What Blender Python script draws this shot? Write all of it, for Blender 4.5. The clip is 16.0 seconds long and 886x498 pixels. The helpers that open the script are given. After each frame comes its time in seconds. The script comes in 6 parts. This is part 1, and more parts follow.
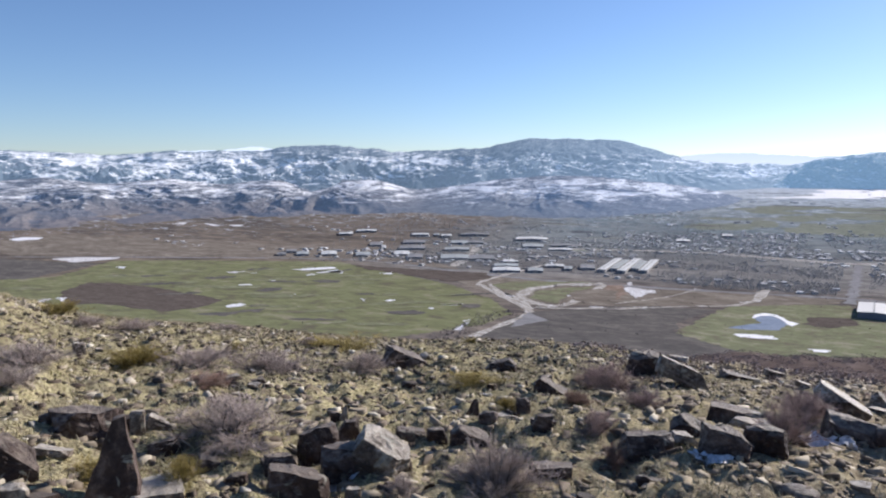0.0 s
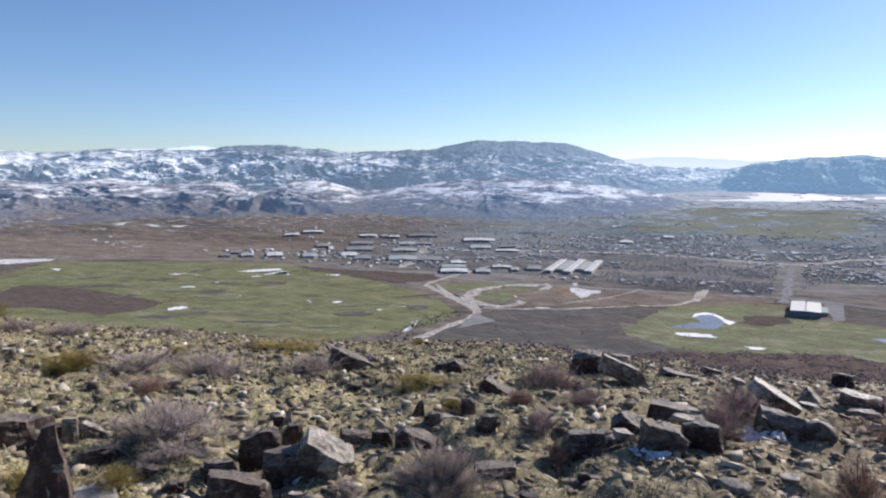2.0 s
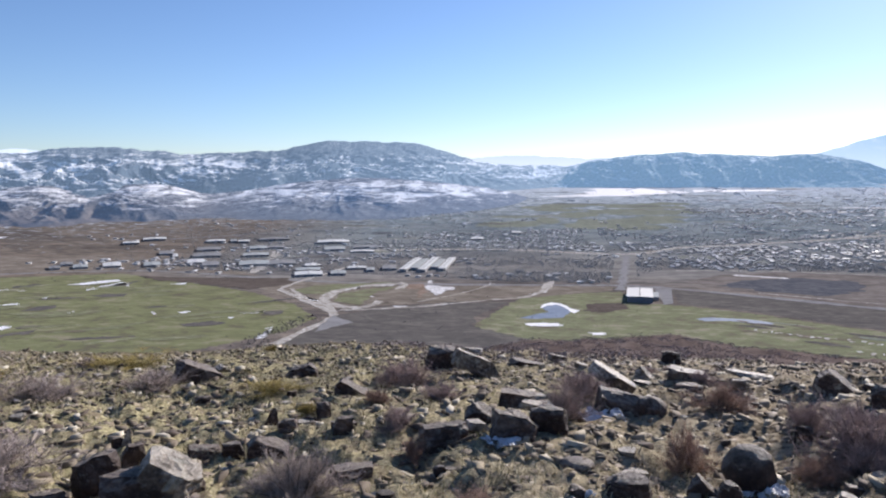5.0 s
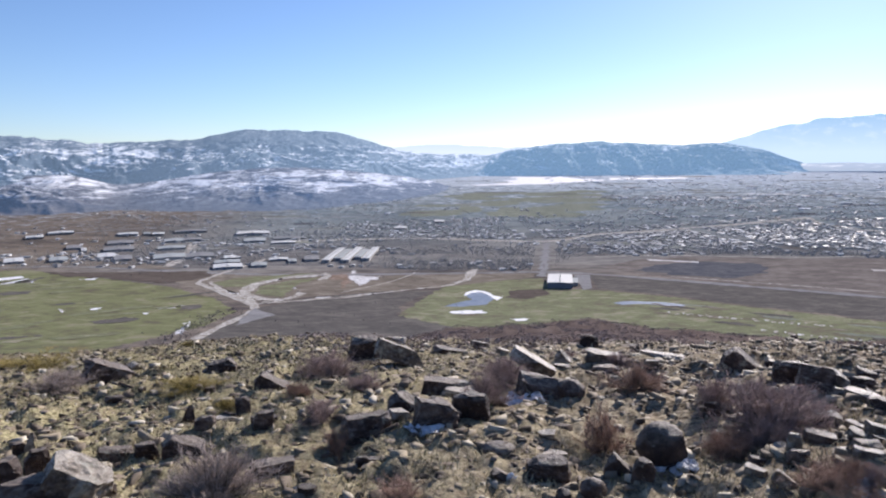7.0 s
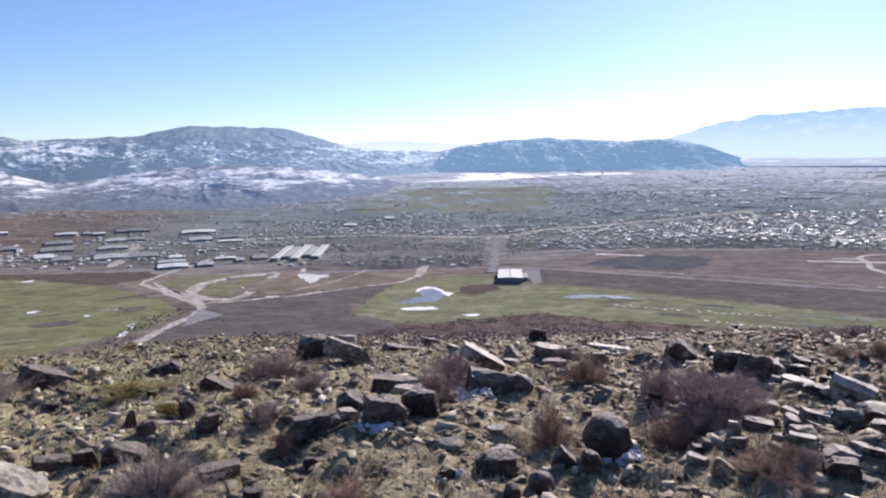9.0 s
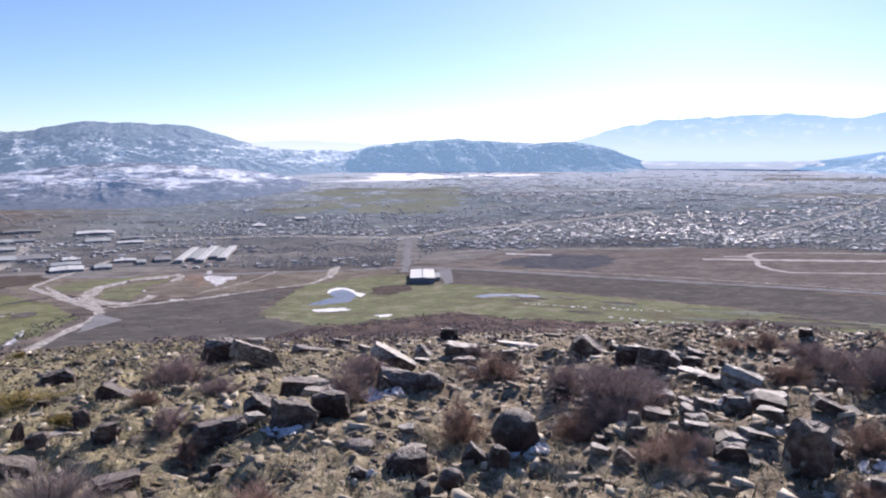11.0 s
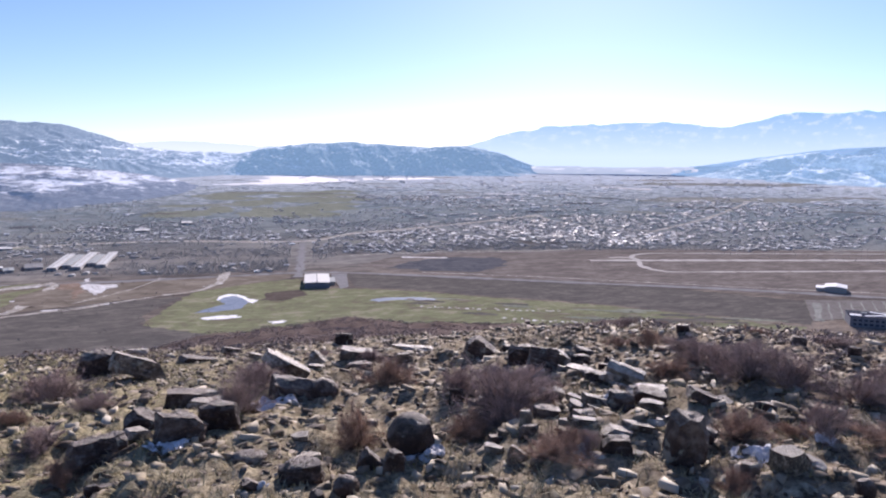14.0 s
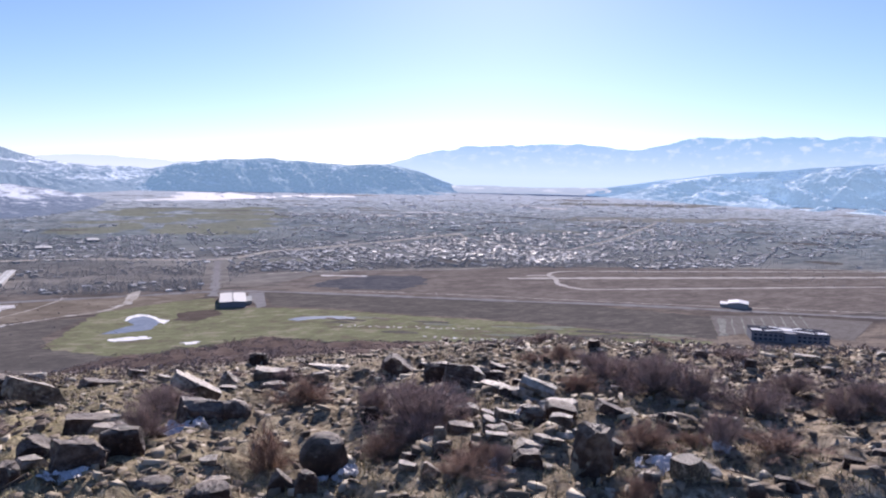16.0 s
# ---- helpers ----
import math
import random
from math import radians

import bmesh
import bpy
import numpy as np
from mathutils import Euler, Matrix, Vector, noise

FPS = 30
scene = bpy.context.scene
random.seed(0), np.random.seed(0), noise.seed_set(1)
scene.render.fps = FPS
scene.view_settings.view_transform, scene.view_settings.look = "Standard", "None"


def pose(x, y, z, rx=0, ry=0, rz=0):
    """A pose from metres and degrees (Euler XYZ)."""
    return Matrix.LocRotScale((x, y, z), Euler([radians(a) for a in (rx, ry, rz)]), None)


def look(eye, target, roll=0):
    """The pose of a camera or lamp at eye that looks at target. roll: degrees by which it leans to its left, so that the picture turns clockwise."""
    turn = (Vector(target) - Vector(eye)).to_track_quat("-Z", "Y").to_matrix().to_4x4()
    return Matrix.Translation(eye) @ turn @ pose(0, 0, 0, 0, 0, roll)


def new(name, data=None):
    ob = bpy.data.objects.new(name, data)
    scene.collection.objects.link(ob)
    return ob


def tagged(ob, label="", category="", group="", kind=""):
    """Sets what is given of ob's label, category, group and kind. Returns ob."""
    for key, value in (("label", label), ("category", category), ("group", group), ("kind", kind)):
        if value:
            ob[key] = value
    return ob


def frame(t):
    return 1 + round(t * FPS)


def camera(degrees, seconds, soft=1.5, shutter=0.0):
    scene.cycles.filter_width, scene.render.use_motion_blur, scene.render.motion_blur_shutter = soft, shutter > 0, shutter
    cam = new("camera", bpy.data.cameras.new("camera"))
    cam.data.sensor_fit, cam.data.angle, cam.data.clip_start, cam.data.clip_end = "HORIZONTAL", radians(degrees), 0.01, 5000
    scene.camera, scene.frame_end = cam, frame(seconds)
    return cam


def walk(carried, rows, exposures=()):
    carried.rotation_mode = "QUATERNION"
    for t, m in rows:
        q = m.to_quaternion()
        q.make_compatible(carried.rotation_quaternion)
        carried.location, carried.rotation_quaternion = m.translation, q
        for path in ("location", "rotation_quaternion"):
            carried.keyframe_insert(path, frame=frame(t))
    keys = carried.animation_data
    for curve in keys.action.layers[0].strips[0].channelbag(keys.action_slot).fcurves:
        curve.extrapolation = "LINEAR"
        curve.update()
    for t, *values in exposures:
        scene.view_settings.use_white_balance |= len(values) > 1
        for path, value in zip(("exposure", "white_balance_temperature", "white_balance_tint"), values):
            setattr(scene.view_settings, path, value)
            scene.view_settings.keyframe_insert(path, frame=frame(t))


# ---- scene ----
# Camera: a hand-held pan on a hilltop, eye about 1.7 m over the ground.
cam = camera(64.25, 16.0, soft=2.1)
ROWS = [
    (0, -0.084, -0.065, 0.015, 83.606, 0.062, 24.665),
    (0.5, -0.074, -0.065, 0.015, 83.637, -0.025, 23.553),
    (1, -0.072, -0.056, 0.015, 83.539, -0.057, 22.451),
    (1.5, -0.067, -0.051, 0.015, 83.504, 0.049, 21.455),
    (2, -0.065, -0.053, 0.016, 83.716, -0.385, 20.466),
    (2.5, -0.051, -0.059, 0.018, 83.795, 0.165, 18.749),
    (3, -0.042, -0.058, 0.014, 83.848, 0.39, 16.58),
    (3.5, -0.04, -0.051, 0.014, 83.826, 0.465, 14.8),
    (4, -0.036, -0.043, 0.013, 83.809, 0.246, 12.577),
    (4.2, -0.035, -0.042, 0.012, 83.827, 0.306, 11.672),
    (6.3, -0.02, -0.029, 0.006, 83.288, 0.327, 4.451),
    (6.5, -0.019, -0.028, 0.006, 83.039, 0.336, 3.855),
    (7, -0.008, -0.012, 0.001, 82.799, 0.623, 2.277),
    (7.5, -0.006, -0.002, -0.001, 82.676, 0.591, 0.995),
    (8, -0, 0, 0, 82.562, 0.534, -0.064),
    (8.5, 0.007, 0.006, 0.001, 82.492, 0.672, -0.839),
    (9, 0.016, 0.006, 0.001, 82.464, 0.806, -1.78),
    (9.5, 0.019, -0, -0, 82.368, 0.279, -3.299),
    (9.7, 0.021, -0, -0.001, 82.323, 0.245, -4.201),
    (11.8, 0.037, 0.002, -0.005, 82.605, -0.025, -10.765),
    (12, 0.039, 0.002, -0.005, 82.643, -0.093, -11.171),
    (12.5, 0.042, 0.002, -0.004, 82.641, -0.299, -12.506),
    (13, 0.047, 0.006, -0.005, 82.683, -0.507, -14.222),
    (13.5, 0.049, 0.009, -0.008, 82.736, -0.633, -15.725),
    (14, 0.045, 0.012, -0.008, 82.736, -0.38, -17.359),
    (14.5, 0.046, 0.007, -0.007, 83.137, 0.286, -19.303),
    (15, 0.06, 0.009, -0.006, 83.63, -0.882, -21.078),
    (15.5, 0.067, -0.008, -0.007, 84.026, -1.187, -22.341),
    (16, 0.071, -0.027, -0.007, 84.3, -1.174, -23.746),
]
walk(cam, [(r[0], pose(*r[1:])) for r in ROWS], exposures=[(0.0, 0.43, 6400, 17), (7.0, 0.49, 6420, 19), (12.0, 0.60, 6420, 26), (16.0, 0.48, 6400, 27)])

# ---------------------------------------------------------------- light
SUN_AZ, SUN_EL = 28.0, 25.0        # degrees to the right of +y, above the horizon
world = bpy.data.worlds.new("world")
scene.world = world
world.use_nodes = True
wn = world.node_tree.nodes
sky = wn.new("ShaderNodeTexSky")
sky.sky_type, sky.sun_disc = "NISHITA", False
sky.sun_elevation, sky.sun_rotation = radians(SUN_EL), radians(SUN_AZ)
sky.altitude, sky.air_density, sky.dust_density, sky.ozone_density = 1400, 1.0, 0.42, 5.0
world.node_tree.links.new(sky.outputs[0], wn["Background"].inputs[0])
wn["Background"].inputs[1].default_value = 0.096
sun = new("sun", bpy.data.lights.new("sun", "SUN"))
sun.data.energy, sun.data.angle, sun.data.color = 5.0, radians(0.53), (1.0, 0.95, 0.86)
to_sun = Vector((math.sin(radians(SUN_AZ)) * math.cos(radians(SUN_EL)), math.cos(radians(SUN_AZ)) * math.cos(radians(SUN_EL)), math.sin(radians(SUN_EL))))
sun.matrix_world = look(to_sun * 50, (0, 0, 0))


# ---------------------------------------------------------------- materials
class Nodes:
    """Short hands for building a node material."""

    def __init__(self, name):
        self.m = bpy.data.materials.new(name)
        self.m.use_nodes = True
        self.t = self.m.node_tree
        self.p = self.t.nodes["Principled BSDF"]
        self.p.inputs["Specular IOR Level"].default_value = 0.3

    def node(self, kind, **values):
        n = self.t.nodes.new("ShaderNode" + kind)
        for k, v in values.items():
            n.inputs[k.replace("_", " ")].default_value = v
        return n

    def link(self, a, b):
        self.t.links.new(a, b)
        return b

    def place(self):
        return self.node("NewGeometry").outputs["Position"]

    def local(self):
        tc, oi, add = self.node("TexCoord"), self.node("ObjectInfo"), self.node("VectorMath")
        sc = self.node("VectorMath")
        sc.operation, add.operation = "SCALE", "ADD"
        comb = self.node("CombineXYZ")
        for k in range(3):
            self.link(oi.outputs["Random"], comb.inputs[k])
        self.link(comb.outputs[0], sc.inputs[0])
        sc.inputs["Scale"].default_value = 37.0
        self.link(tc.outputs["Object"], add.inputs[0])
        self.link(sc.outputs[0], add.inputs[1])
        return add.outputs[0]

    def stretch(self, vec, s):
        n = self.node("VectorMath")
        n.operation = "MULTIPLY"
        self.link(vec, n.inputs[0])
        n.inputs[1].default_value = s
        return n.outputs[0]

    def noise(self, vec, scale, detail=6.0, rough=0.6, distort=0.0):
        n = self.node("TexNoise", Scale=scale, Detail=detail, Roughness=rough, Distortion=distort)
        self.link(vec, n.inputs["Vector"])
        return n.outputs["Fac"]

    def voronoi(self, vec, scale, feature="F1", out="Distance"):
        n = self.node("TexVoronoi", Scale=scale)
        n.feature = feature
        self.link(vec, n.inputs["Vector"])
        return n.outputs[out]

    def ramp(self, fac, stops):
        n = self.node("ValToRGB")
        e = n.color_ramp.elements
        while len(e) < len(stops):
            e.new(0.5)
        for el, (pos, col) in zip(e, stops):
            el.position = pos
            el.color = (*col, 1) if len(col) == 3 else col
        self.link(fac, n.inputs[0])
        return n.outputs[0]

    def band(self, fac, lo, hi):
        n = self.node("MapRange")
        n.inputs["From Min"].default_value, n.inputs["From Max"].default_value = lo, hi
        self.link(fac, n.inputs["Value"])
        return n.outputs[0]

    def maths(self, op, a, b):
        n = self.node("Math")
        n.operation = op
        for k, v in enumerate((a, b)):
            if isinstance(v, (int, float)):
                n.inputs[k].default_value = v
            else:
                self.link(v, n.inputs[k])
        return n.outputs[0]

    def mix(self, fac, a, b, how="MIX"):
        n = self.node("Mix")
        n.data_type, n.blend_type = "RGBA", how
        if isinstance(fac, (int, float)):
            n.inputs[0].default_value = fac
        else:
            self.link(fac, n.inputs[0])
        for k, v in ((6, a), (7, b)):
            if isinstance(v, tuple):
                n.inputs[k].default_value = (*v, 1)
            else:
                self.link(v, n.inputs[k])
        return n.outputs[2]

    def axis(self, vec, k):
        n = self.node("SeparateXYZ")
        self.link(vec, n.inputs[0])
        return n.outputs[k]

    def done(self, colour, rough=0.9, bump=None, strength=0.5, distance=0.02, spec=0.3, metal=0.0):
        if isinstance(colour, tuple):
            self.p.inputs["Base Color"].default_value = (*colour, 1)
        else:
            self.link(colour, self.p.inputs["Base Color"])
        if isinstance(rough, (int, float)):
            self.p.inputs["Roughness"].default_value = rough
        else:
            self.link(rough, self.p.inputs["Roughness"])
        self.p.inputs["Specular IOR Level"].default_value = spec
        self.p.inputs["Metallic"].default_value = metal
        if bump is not None:
            b = self.node("Bump", Strength=strength, Distance=distance)
            self.link(bump, b.inputs["Height"])
            self.link(b.outputs[0], self.p.inputs["Normal"])
        return self.m


def simple(name, dark, light, scale, rough=0.9, local=False, fine=6.0, distance=0.02, strength=0.4, spec=0.3, metal=0.0):
    """A surface that varies between two colours at two scales."""
    n = Nodes(name)
    v = n.local() if local else n.place()
    a, b = n.noise(v, scale), n.noise(v, scale * fine)
    f = n.maths("ADD", n.maths("MULTIPLY", a, 0.6), n.maths("MULTIPLY", b, 0.4))
    return n.done(n.ramp(f, [(0.36, dark), (0.64, light)]), rough, b, strength, distance, spec, metal)


def ground_material():
    """Stony hillside soil with straw near the eye, brush-covered valley floor below."""
    n = Nodes("ground")
    v = n.place()
    big, mid, small = n.noise(v, 0.35, 5), n.noise(v, 2.2, 8), n.noise(v, 14.0, 8, 0.7)
    soil = n.ramp(small, [(0.34, (0.045, 0.032, 0.024)), (0.5, (0.31, 0.268, 0.17)), (0.66, (0.57, 0.51, 0.335))])
    straw = n.ramp(n.noise(v, 34.0, 8, 0.8), [(0.42, (0.13, 0.112, 0.055)), (0.59, (0.58, 0.52, 0.31))])
    cover = n.maths("ADD", n.maths("ADD", mid, n.maths("MULTIPLY", big, 0.6)), n.maths("MULTIPLY", n.axis(v, 0), -0.035))
    near = n.mix(n.band(cover, 0.66, 0.92), soil, straw)
    grit = n.voronoi(v, 26.0)
    near = n.mix(n.band(grit, 0.22, 0.12), near, n.ramp(n.voronoi(v, 26.0, "F1", "Color"), [(0.2, (0.10, 0.088, 0.075)), (0.9, (0.42, 0.38, 0.32))]))
    # brown earth and twig litter take over from the straw on the shrub-grown side
    brown_side = n.band(n.maths("ADD", n.axis(v, 0), n.maths("MULTIPLY", n.maths("SUBTRACT", mid, 0.5), 9.0)), -2.5, 3.0)
    litter = n.band(n.noise(n.stretch(v, (1.0, 1.0, 1.0)), 8.0, 8, 0.78, 0.6), 0.49, 0.58)
    near = n.mix(n.maths("MULTIPLY", litter, n.maths("SUBTRACT", 0.72, n.maths("MULTIPLY", brown_side, 0.3))), near, n.ramp(n.noise(v, 60.0, 5, 0.7), [(0.35, (0.06, 0.046, 0.038)), (0.65, (0.24, 0.185, 0.145))]))
    # slope far down the hill: dark brush
    slope = n.ramp(n.noise(v, 0.6, 8, 0.7), [(0.36, (0.085, 0.066, 0.06)), (0.62, (0.165, 0.132, 0.118))])
    earth = n.ramp(small, [(0.36, (0.05, 0.036, 0.03)), (0.5, (0.25, 0.20, 0.163)), (0.66, (0.50, 0.42, 0.345))])
    near = n.mix(n.maths("MULTIPLY", brown_side, 0.6), near, earth)
    hill = n.mix(n.band(n.axis(v, 2), -2.9, -5.0), near, slope)
    # valley floor, in long low bands
    vs = n.stretch(v, (1.0, 2.2, 0.0))
    wide, fine, grain = n.noise(vs, 0.0022, 6, 0.6, 0.8), n.noise(vs, 0.016, 8, 0.7, 0.5), n.noise(vs, 0.075, 6, 0.75)
    both = n.maths("ADD", n.maths("MULTIPLY", wide, 0.4), n.maths("MULTIPLY", fine, 0.6))
    brush = n.ramp(both, [(0.41, (0.105, 0.092, 0.086)), (0.5, (0.175, 0.15, 0.132)), (0.59, (0.28, 0.238, 0.195))])
    speck = n.band(n.noise(v, 0.16, 6, 0.75), 0.5, 0.62)
    brush = n.mix(n.maths("MULTIPLY", speck, 0.6), brush, (0.085, 0.077, 0.078))
    # far tones are bluer and paler, haze painted into the ground colour
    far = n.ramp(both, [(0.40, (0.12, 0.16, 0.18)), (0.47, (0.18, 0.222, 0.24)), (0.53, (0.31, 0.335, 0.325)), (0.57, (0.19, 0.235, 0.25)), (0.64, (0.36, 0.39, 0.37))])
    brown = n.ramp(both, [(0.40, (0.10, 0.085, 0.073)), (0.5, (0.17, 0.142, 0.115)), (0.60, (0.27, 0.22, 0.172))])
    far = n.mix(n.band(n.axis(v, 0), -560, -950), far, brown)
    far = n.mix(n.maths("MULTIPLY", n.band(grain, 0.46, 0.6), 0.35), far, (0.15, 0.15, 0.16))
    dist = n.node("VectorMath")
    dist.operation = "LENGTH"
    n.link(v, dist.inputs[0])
    # thin old snow, whitened further towards the higher far end to paint in haze
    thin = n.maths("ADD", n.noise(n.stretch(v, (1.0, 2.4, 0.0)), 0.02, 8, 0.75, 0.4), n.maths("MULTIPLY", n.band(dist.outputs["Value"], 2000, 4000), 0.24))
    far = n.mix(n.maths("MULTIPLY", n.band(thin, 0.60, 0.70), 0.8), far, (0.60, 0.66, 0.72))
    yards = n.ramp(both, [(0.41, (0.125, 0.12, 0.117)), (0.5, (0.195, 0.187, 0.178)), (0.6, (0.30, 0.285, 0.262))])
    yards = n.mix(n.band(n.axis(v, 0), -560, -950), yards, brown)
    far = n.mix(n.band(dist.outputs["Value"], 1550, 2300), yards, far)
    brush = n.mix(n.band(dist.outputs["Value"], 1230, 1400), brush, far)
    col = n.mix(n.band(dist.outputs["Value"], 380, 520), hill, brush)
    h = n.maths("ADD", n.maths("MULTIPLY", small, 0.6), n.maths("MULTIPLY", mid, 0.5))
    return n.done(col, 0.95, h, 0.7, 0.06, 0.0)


def mountain_material(name, low, high, lo, hi, amount, scale=1.0, haze_glow=(0.0, 0.0, 0.0), snow_at=0.57, east=None, dusty=0.6, run=(1.0, 0.7, 4.0), bare=0.0, shaded_woods=0.0, clear=None):
    """Brush and rock slopes; old snow lies on the gentler ground in drifts, steep faces stay bare."""
    n = Nodes(name)
    v = n.place()
    z = n.axis(v, 2)
    s = n.stretch(v, run)
    flat = n.band(n.axis(n.node("NewGeometry").outputs["Normal"], 2), 0.70, 0.98)
    a, b, c = n.noise(s, 0.0042 * scale, 6, 0.6, 0.9), n.noise(s, 0.016 * scale, 8, 0.68, 0.6), n.noise(v, 0.06, 8, 0.75)
    tone = n.maths("ADD", n.maths("MULTIPLY", b, 0.55), n.maths("MULTIPLY", c, 0.45))
    foot = n.ramp(tone, [(0.38, low), (0.62, tuple(k * 1.8 for k in low))])
    if east:
        foot = n.mix(n.band(n.axis(v, 0), -1700, -1150), foot, n.ramp(tone, [(0.38, east), (0.62, tuple(k * 1.8 for k in east))]))
    crest = n.ramp(tone, [(0.38, high), (0.62, tuple(k * 1.8 for k in high))])
    base = n.mix(n.band(z, lo, lo + 0.5 * (hi - lo)), foot, crest)
    f = n.maths("ADD", n.maths("MULTIPLY", a, 0.44), n.maths("ADD", n.maths("MULTIPLY", b, 0.27), n.maths("MULTIPLY", c, 0.17)))
    f = n.maths("ADD", f, n.maths("MULTIPLY", flat, 0.12))
    up = n.band(z, lo, lo + 0.45 * (hi - lo))
    down = n.band(z, hi + 60, hi - 30)
    alt = n.maths("MULTIPLY", n.maths("SUBTRACT", n.maths("MULTIPLY", up, down), 0.5), amount)
    if bare:
        alt = n.maths("SUBTRACT", alt, n.maths("MULTIPLY", n.band(n.axis(v, 0), -2100, -1500), bare))
    mask = n.band(n.maths("ADD", f, alt), snow_at, snow_at + 0.085)
    pale_coat = n.maths("MULTIPLY", n.band(n.noise(s, 0.05, 8, 0.78, 0.5), 0.50, 0.66), n.maths("MULTIPLY", n.maths("MULTIPLY", up, dusty), flat))
    mask = n.maths("MAXIMUM", mask, pale_coat)
    # Dark blue patches paint shaded as well as wooded faces into the colour.
    if shaded_woods:
        dark = n.band(n.noise(n.stretch(v, (1.0, 1.0, 2.0)), 0.0062, 4, 0.5, 0.4), 0.54, 0.60)
        dark = n.maths("MULTIPLY", n.maths("MULTIPLY", dark, shaded_woods), n.band(n.axis(v, 0), -1150, -1500))
        base = n.mix(dark, base, n.ramp(c, [(0.35, (0.035, 0.047, 0.07)), (0.65, (0.065, 0.08, 0.11))]))
        mask = n.maths("MULTIPLY", mask, n.maths("SUBTRACT", 1.0, n.maths("MULTIPLY", dark, 0.85)))
    # Haze is painted on as a bluish emission over the whole slope.
    n.p.inputs["Emission Color"].default_value = (*haze_glow, 1)
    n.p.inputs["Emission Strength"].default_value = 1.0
    # The painted haze glow grows stronger towards positive x.
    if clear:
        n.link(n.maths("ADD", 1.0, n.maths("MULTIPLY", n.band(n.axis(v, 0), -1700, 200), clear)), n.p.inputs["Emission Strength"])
    return n.done(n.mix(mask, base, (0.82, 0.82, 0.81)), 0.95, c, 0.6, 8.0, 0.0)


M_GROUND = ground_material()
M_MOUNT = mountain_material("mountain_slopes", (0.075, 0.086, 0.095), (0.06, 0.078, 0.098), -130, 95, 0.15, 2.2, haze_glow=(0.082, 0.124, 0.172), snow_at=0.55, bare=0.05, shaded_woods=0.35, dusty=0.5, clear=1.1)
M_FRONT = mountain_material("front_slopes", (0.115, 0.096, 0.084), (0.09, 0.09, 0.092), -165, -30, 0.16, 2.2, haze_glow=(0.03, 0.05, 0.085), snow_at=0.595, east=(0.10, 0.098, 0.092), dusty=0.6, run=(0.8, 0.6, 4.2), shaded_woods=0.5, clear=1.5)
M_HILL = mountain_material("wooded_hill", (0.15, 0.18, 0.20), (0.13, 0.16, 0.18), -115, 100, 0.05, 2.2, haze_glow=(0.112, 0.197, 0.285), snow_at=0.572, dusty=0.7, run=(1.0, 0.7, 2.0))
M_RIGHT = mountain_material("snowy_hills", (0.20, 0.23, 0.26), (0.20, 0.23, 0.26), -160, 150, 0.12, 0.75, haze_glow=(0.145, 0.245, 0.335), snow_at=0.52, run=(0.6, 0.6, 2.0), dusty=0.15)


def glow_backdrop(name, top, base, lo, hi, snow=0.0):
    """Hazy distance painted as a glow: pale at its foot, bluer above."""
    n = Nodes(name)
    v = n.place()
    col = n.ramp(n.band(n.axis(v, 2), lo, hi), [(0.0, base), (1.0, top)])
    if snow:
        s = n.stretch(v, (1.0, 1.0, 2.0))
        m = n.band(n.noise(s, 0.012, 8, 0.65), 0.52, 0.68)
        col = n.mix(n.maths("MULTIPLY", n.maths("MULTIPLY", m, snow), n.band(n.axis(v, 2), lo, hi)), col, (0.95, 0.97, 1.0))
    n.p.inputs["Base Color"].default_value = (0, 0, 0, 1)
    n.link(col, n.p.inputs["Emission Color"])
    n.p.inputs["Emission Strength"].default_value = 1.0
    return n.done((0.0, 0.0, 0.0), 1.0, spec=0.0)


# ---------------------------------------------------------------- ground
def lattice(ix, iy, seed):
    h = (ix.astype(np.int64) * 374761393 + iy.astype(np.int64) * 668265263 + seed * 982451653) & 0x7FFFFFFF
    h = ((h ^ (h >> 13)) * 1274126177) & 0x7FFFFFFF
    return ((h ^ (h >> 16)) & 0xFFFF) / 65535.0


def value_noise(x, y, seed=0):
    x, y = np.asarray(x, float), np.asarray(y, float)
    ix, iy = np.floor(x), np.floor(y)
    u, w = x - ix, y - iy
    u, w = u * u * u * (u * (u * 6 - 15) + 10), w * w * w * (w * (w * 6 - 15) + 10)
    a, b = lattice(ix, iy, seed), lattice(ix + 1, iy, seed)
    c, d = lattice(ix, iy + 1, seed), lattice(ix + 1, iy + 1, seed)
    return (a + (b - a) * u) * (1 - w) + (c + (d - c) * u) * w - 0.5


def fbm(x, y, octaves=4, seed=0, gain=0.5, ridged=False):
    total, amp = 0.0, 1.0
    for k in range(octaves):
        v = value_noise(x * 2**k + 17.3 * k, y * 2**k - 9.1 * k, seed + k)
        total = total + amp * ((0.25 - np.abs(v)) * 2 if ridged else v)
        amp *= gain
    return total


H_VALLEY, EYE = -200.0, 1.62
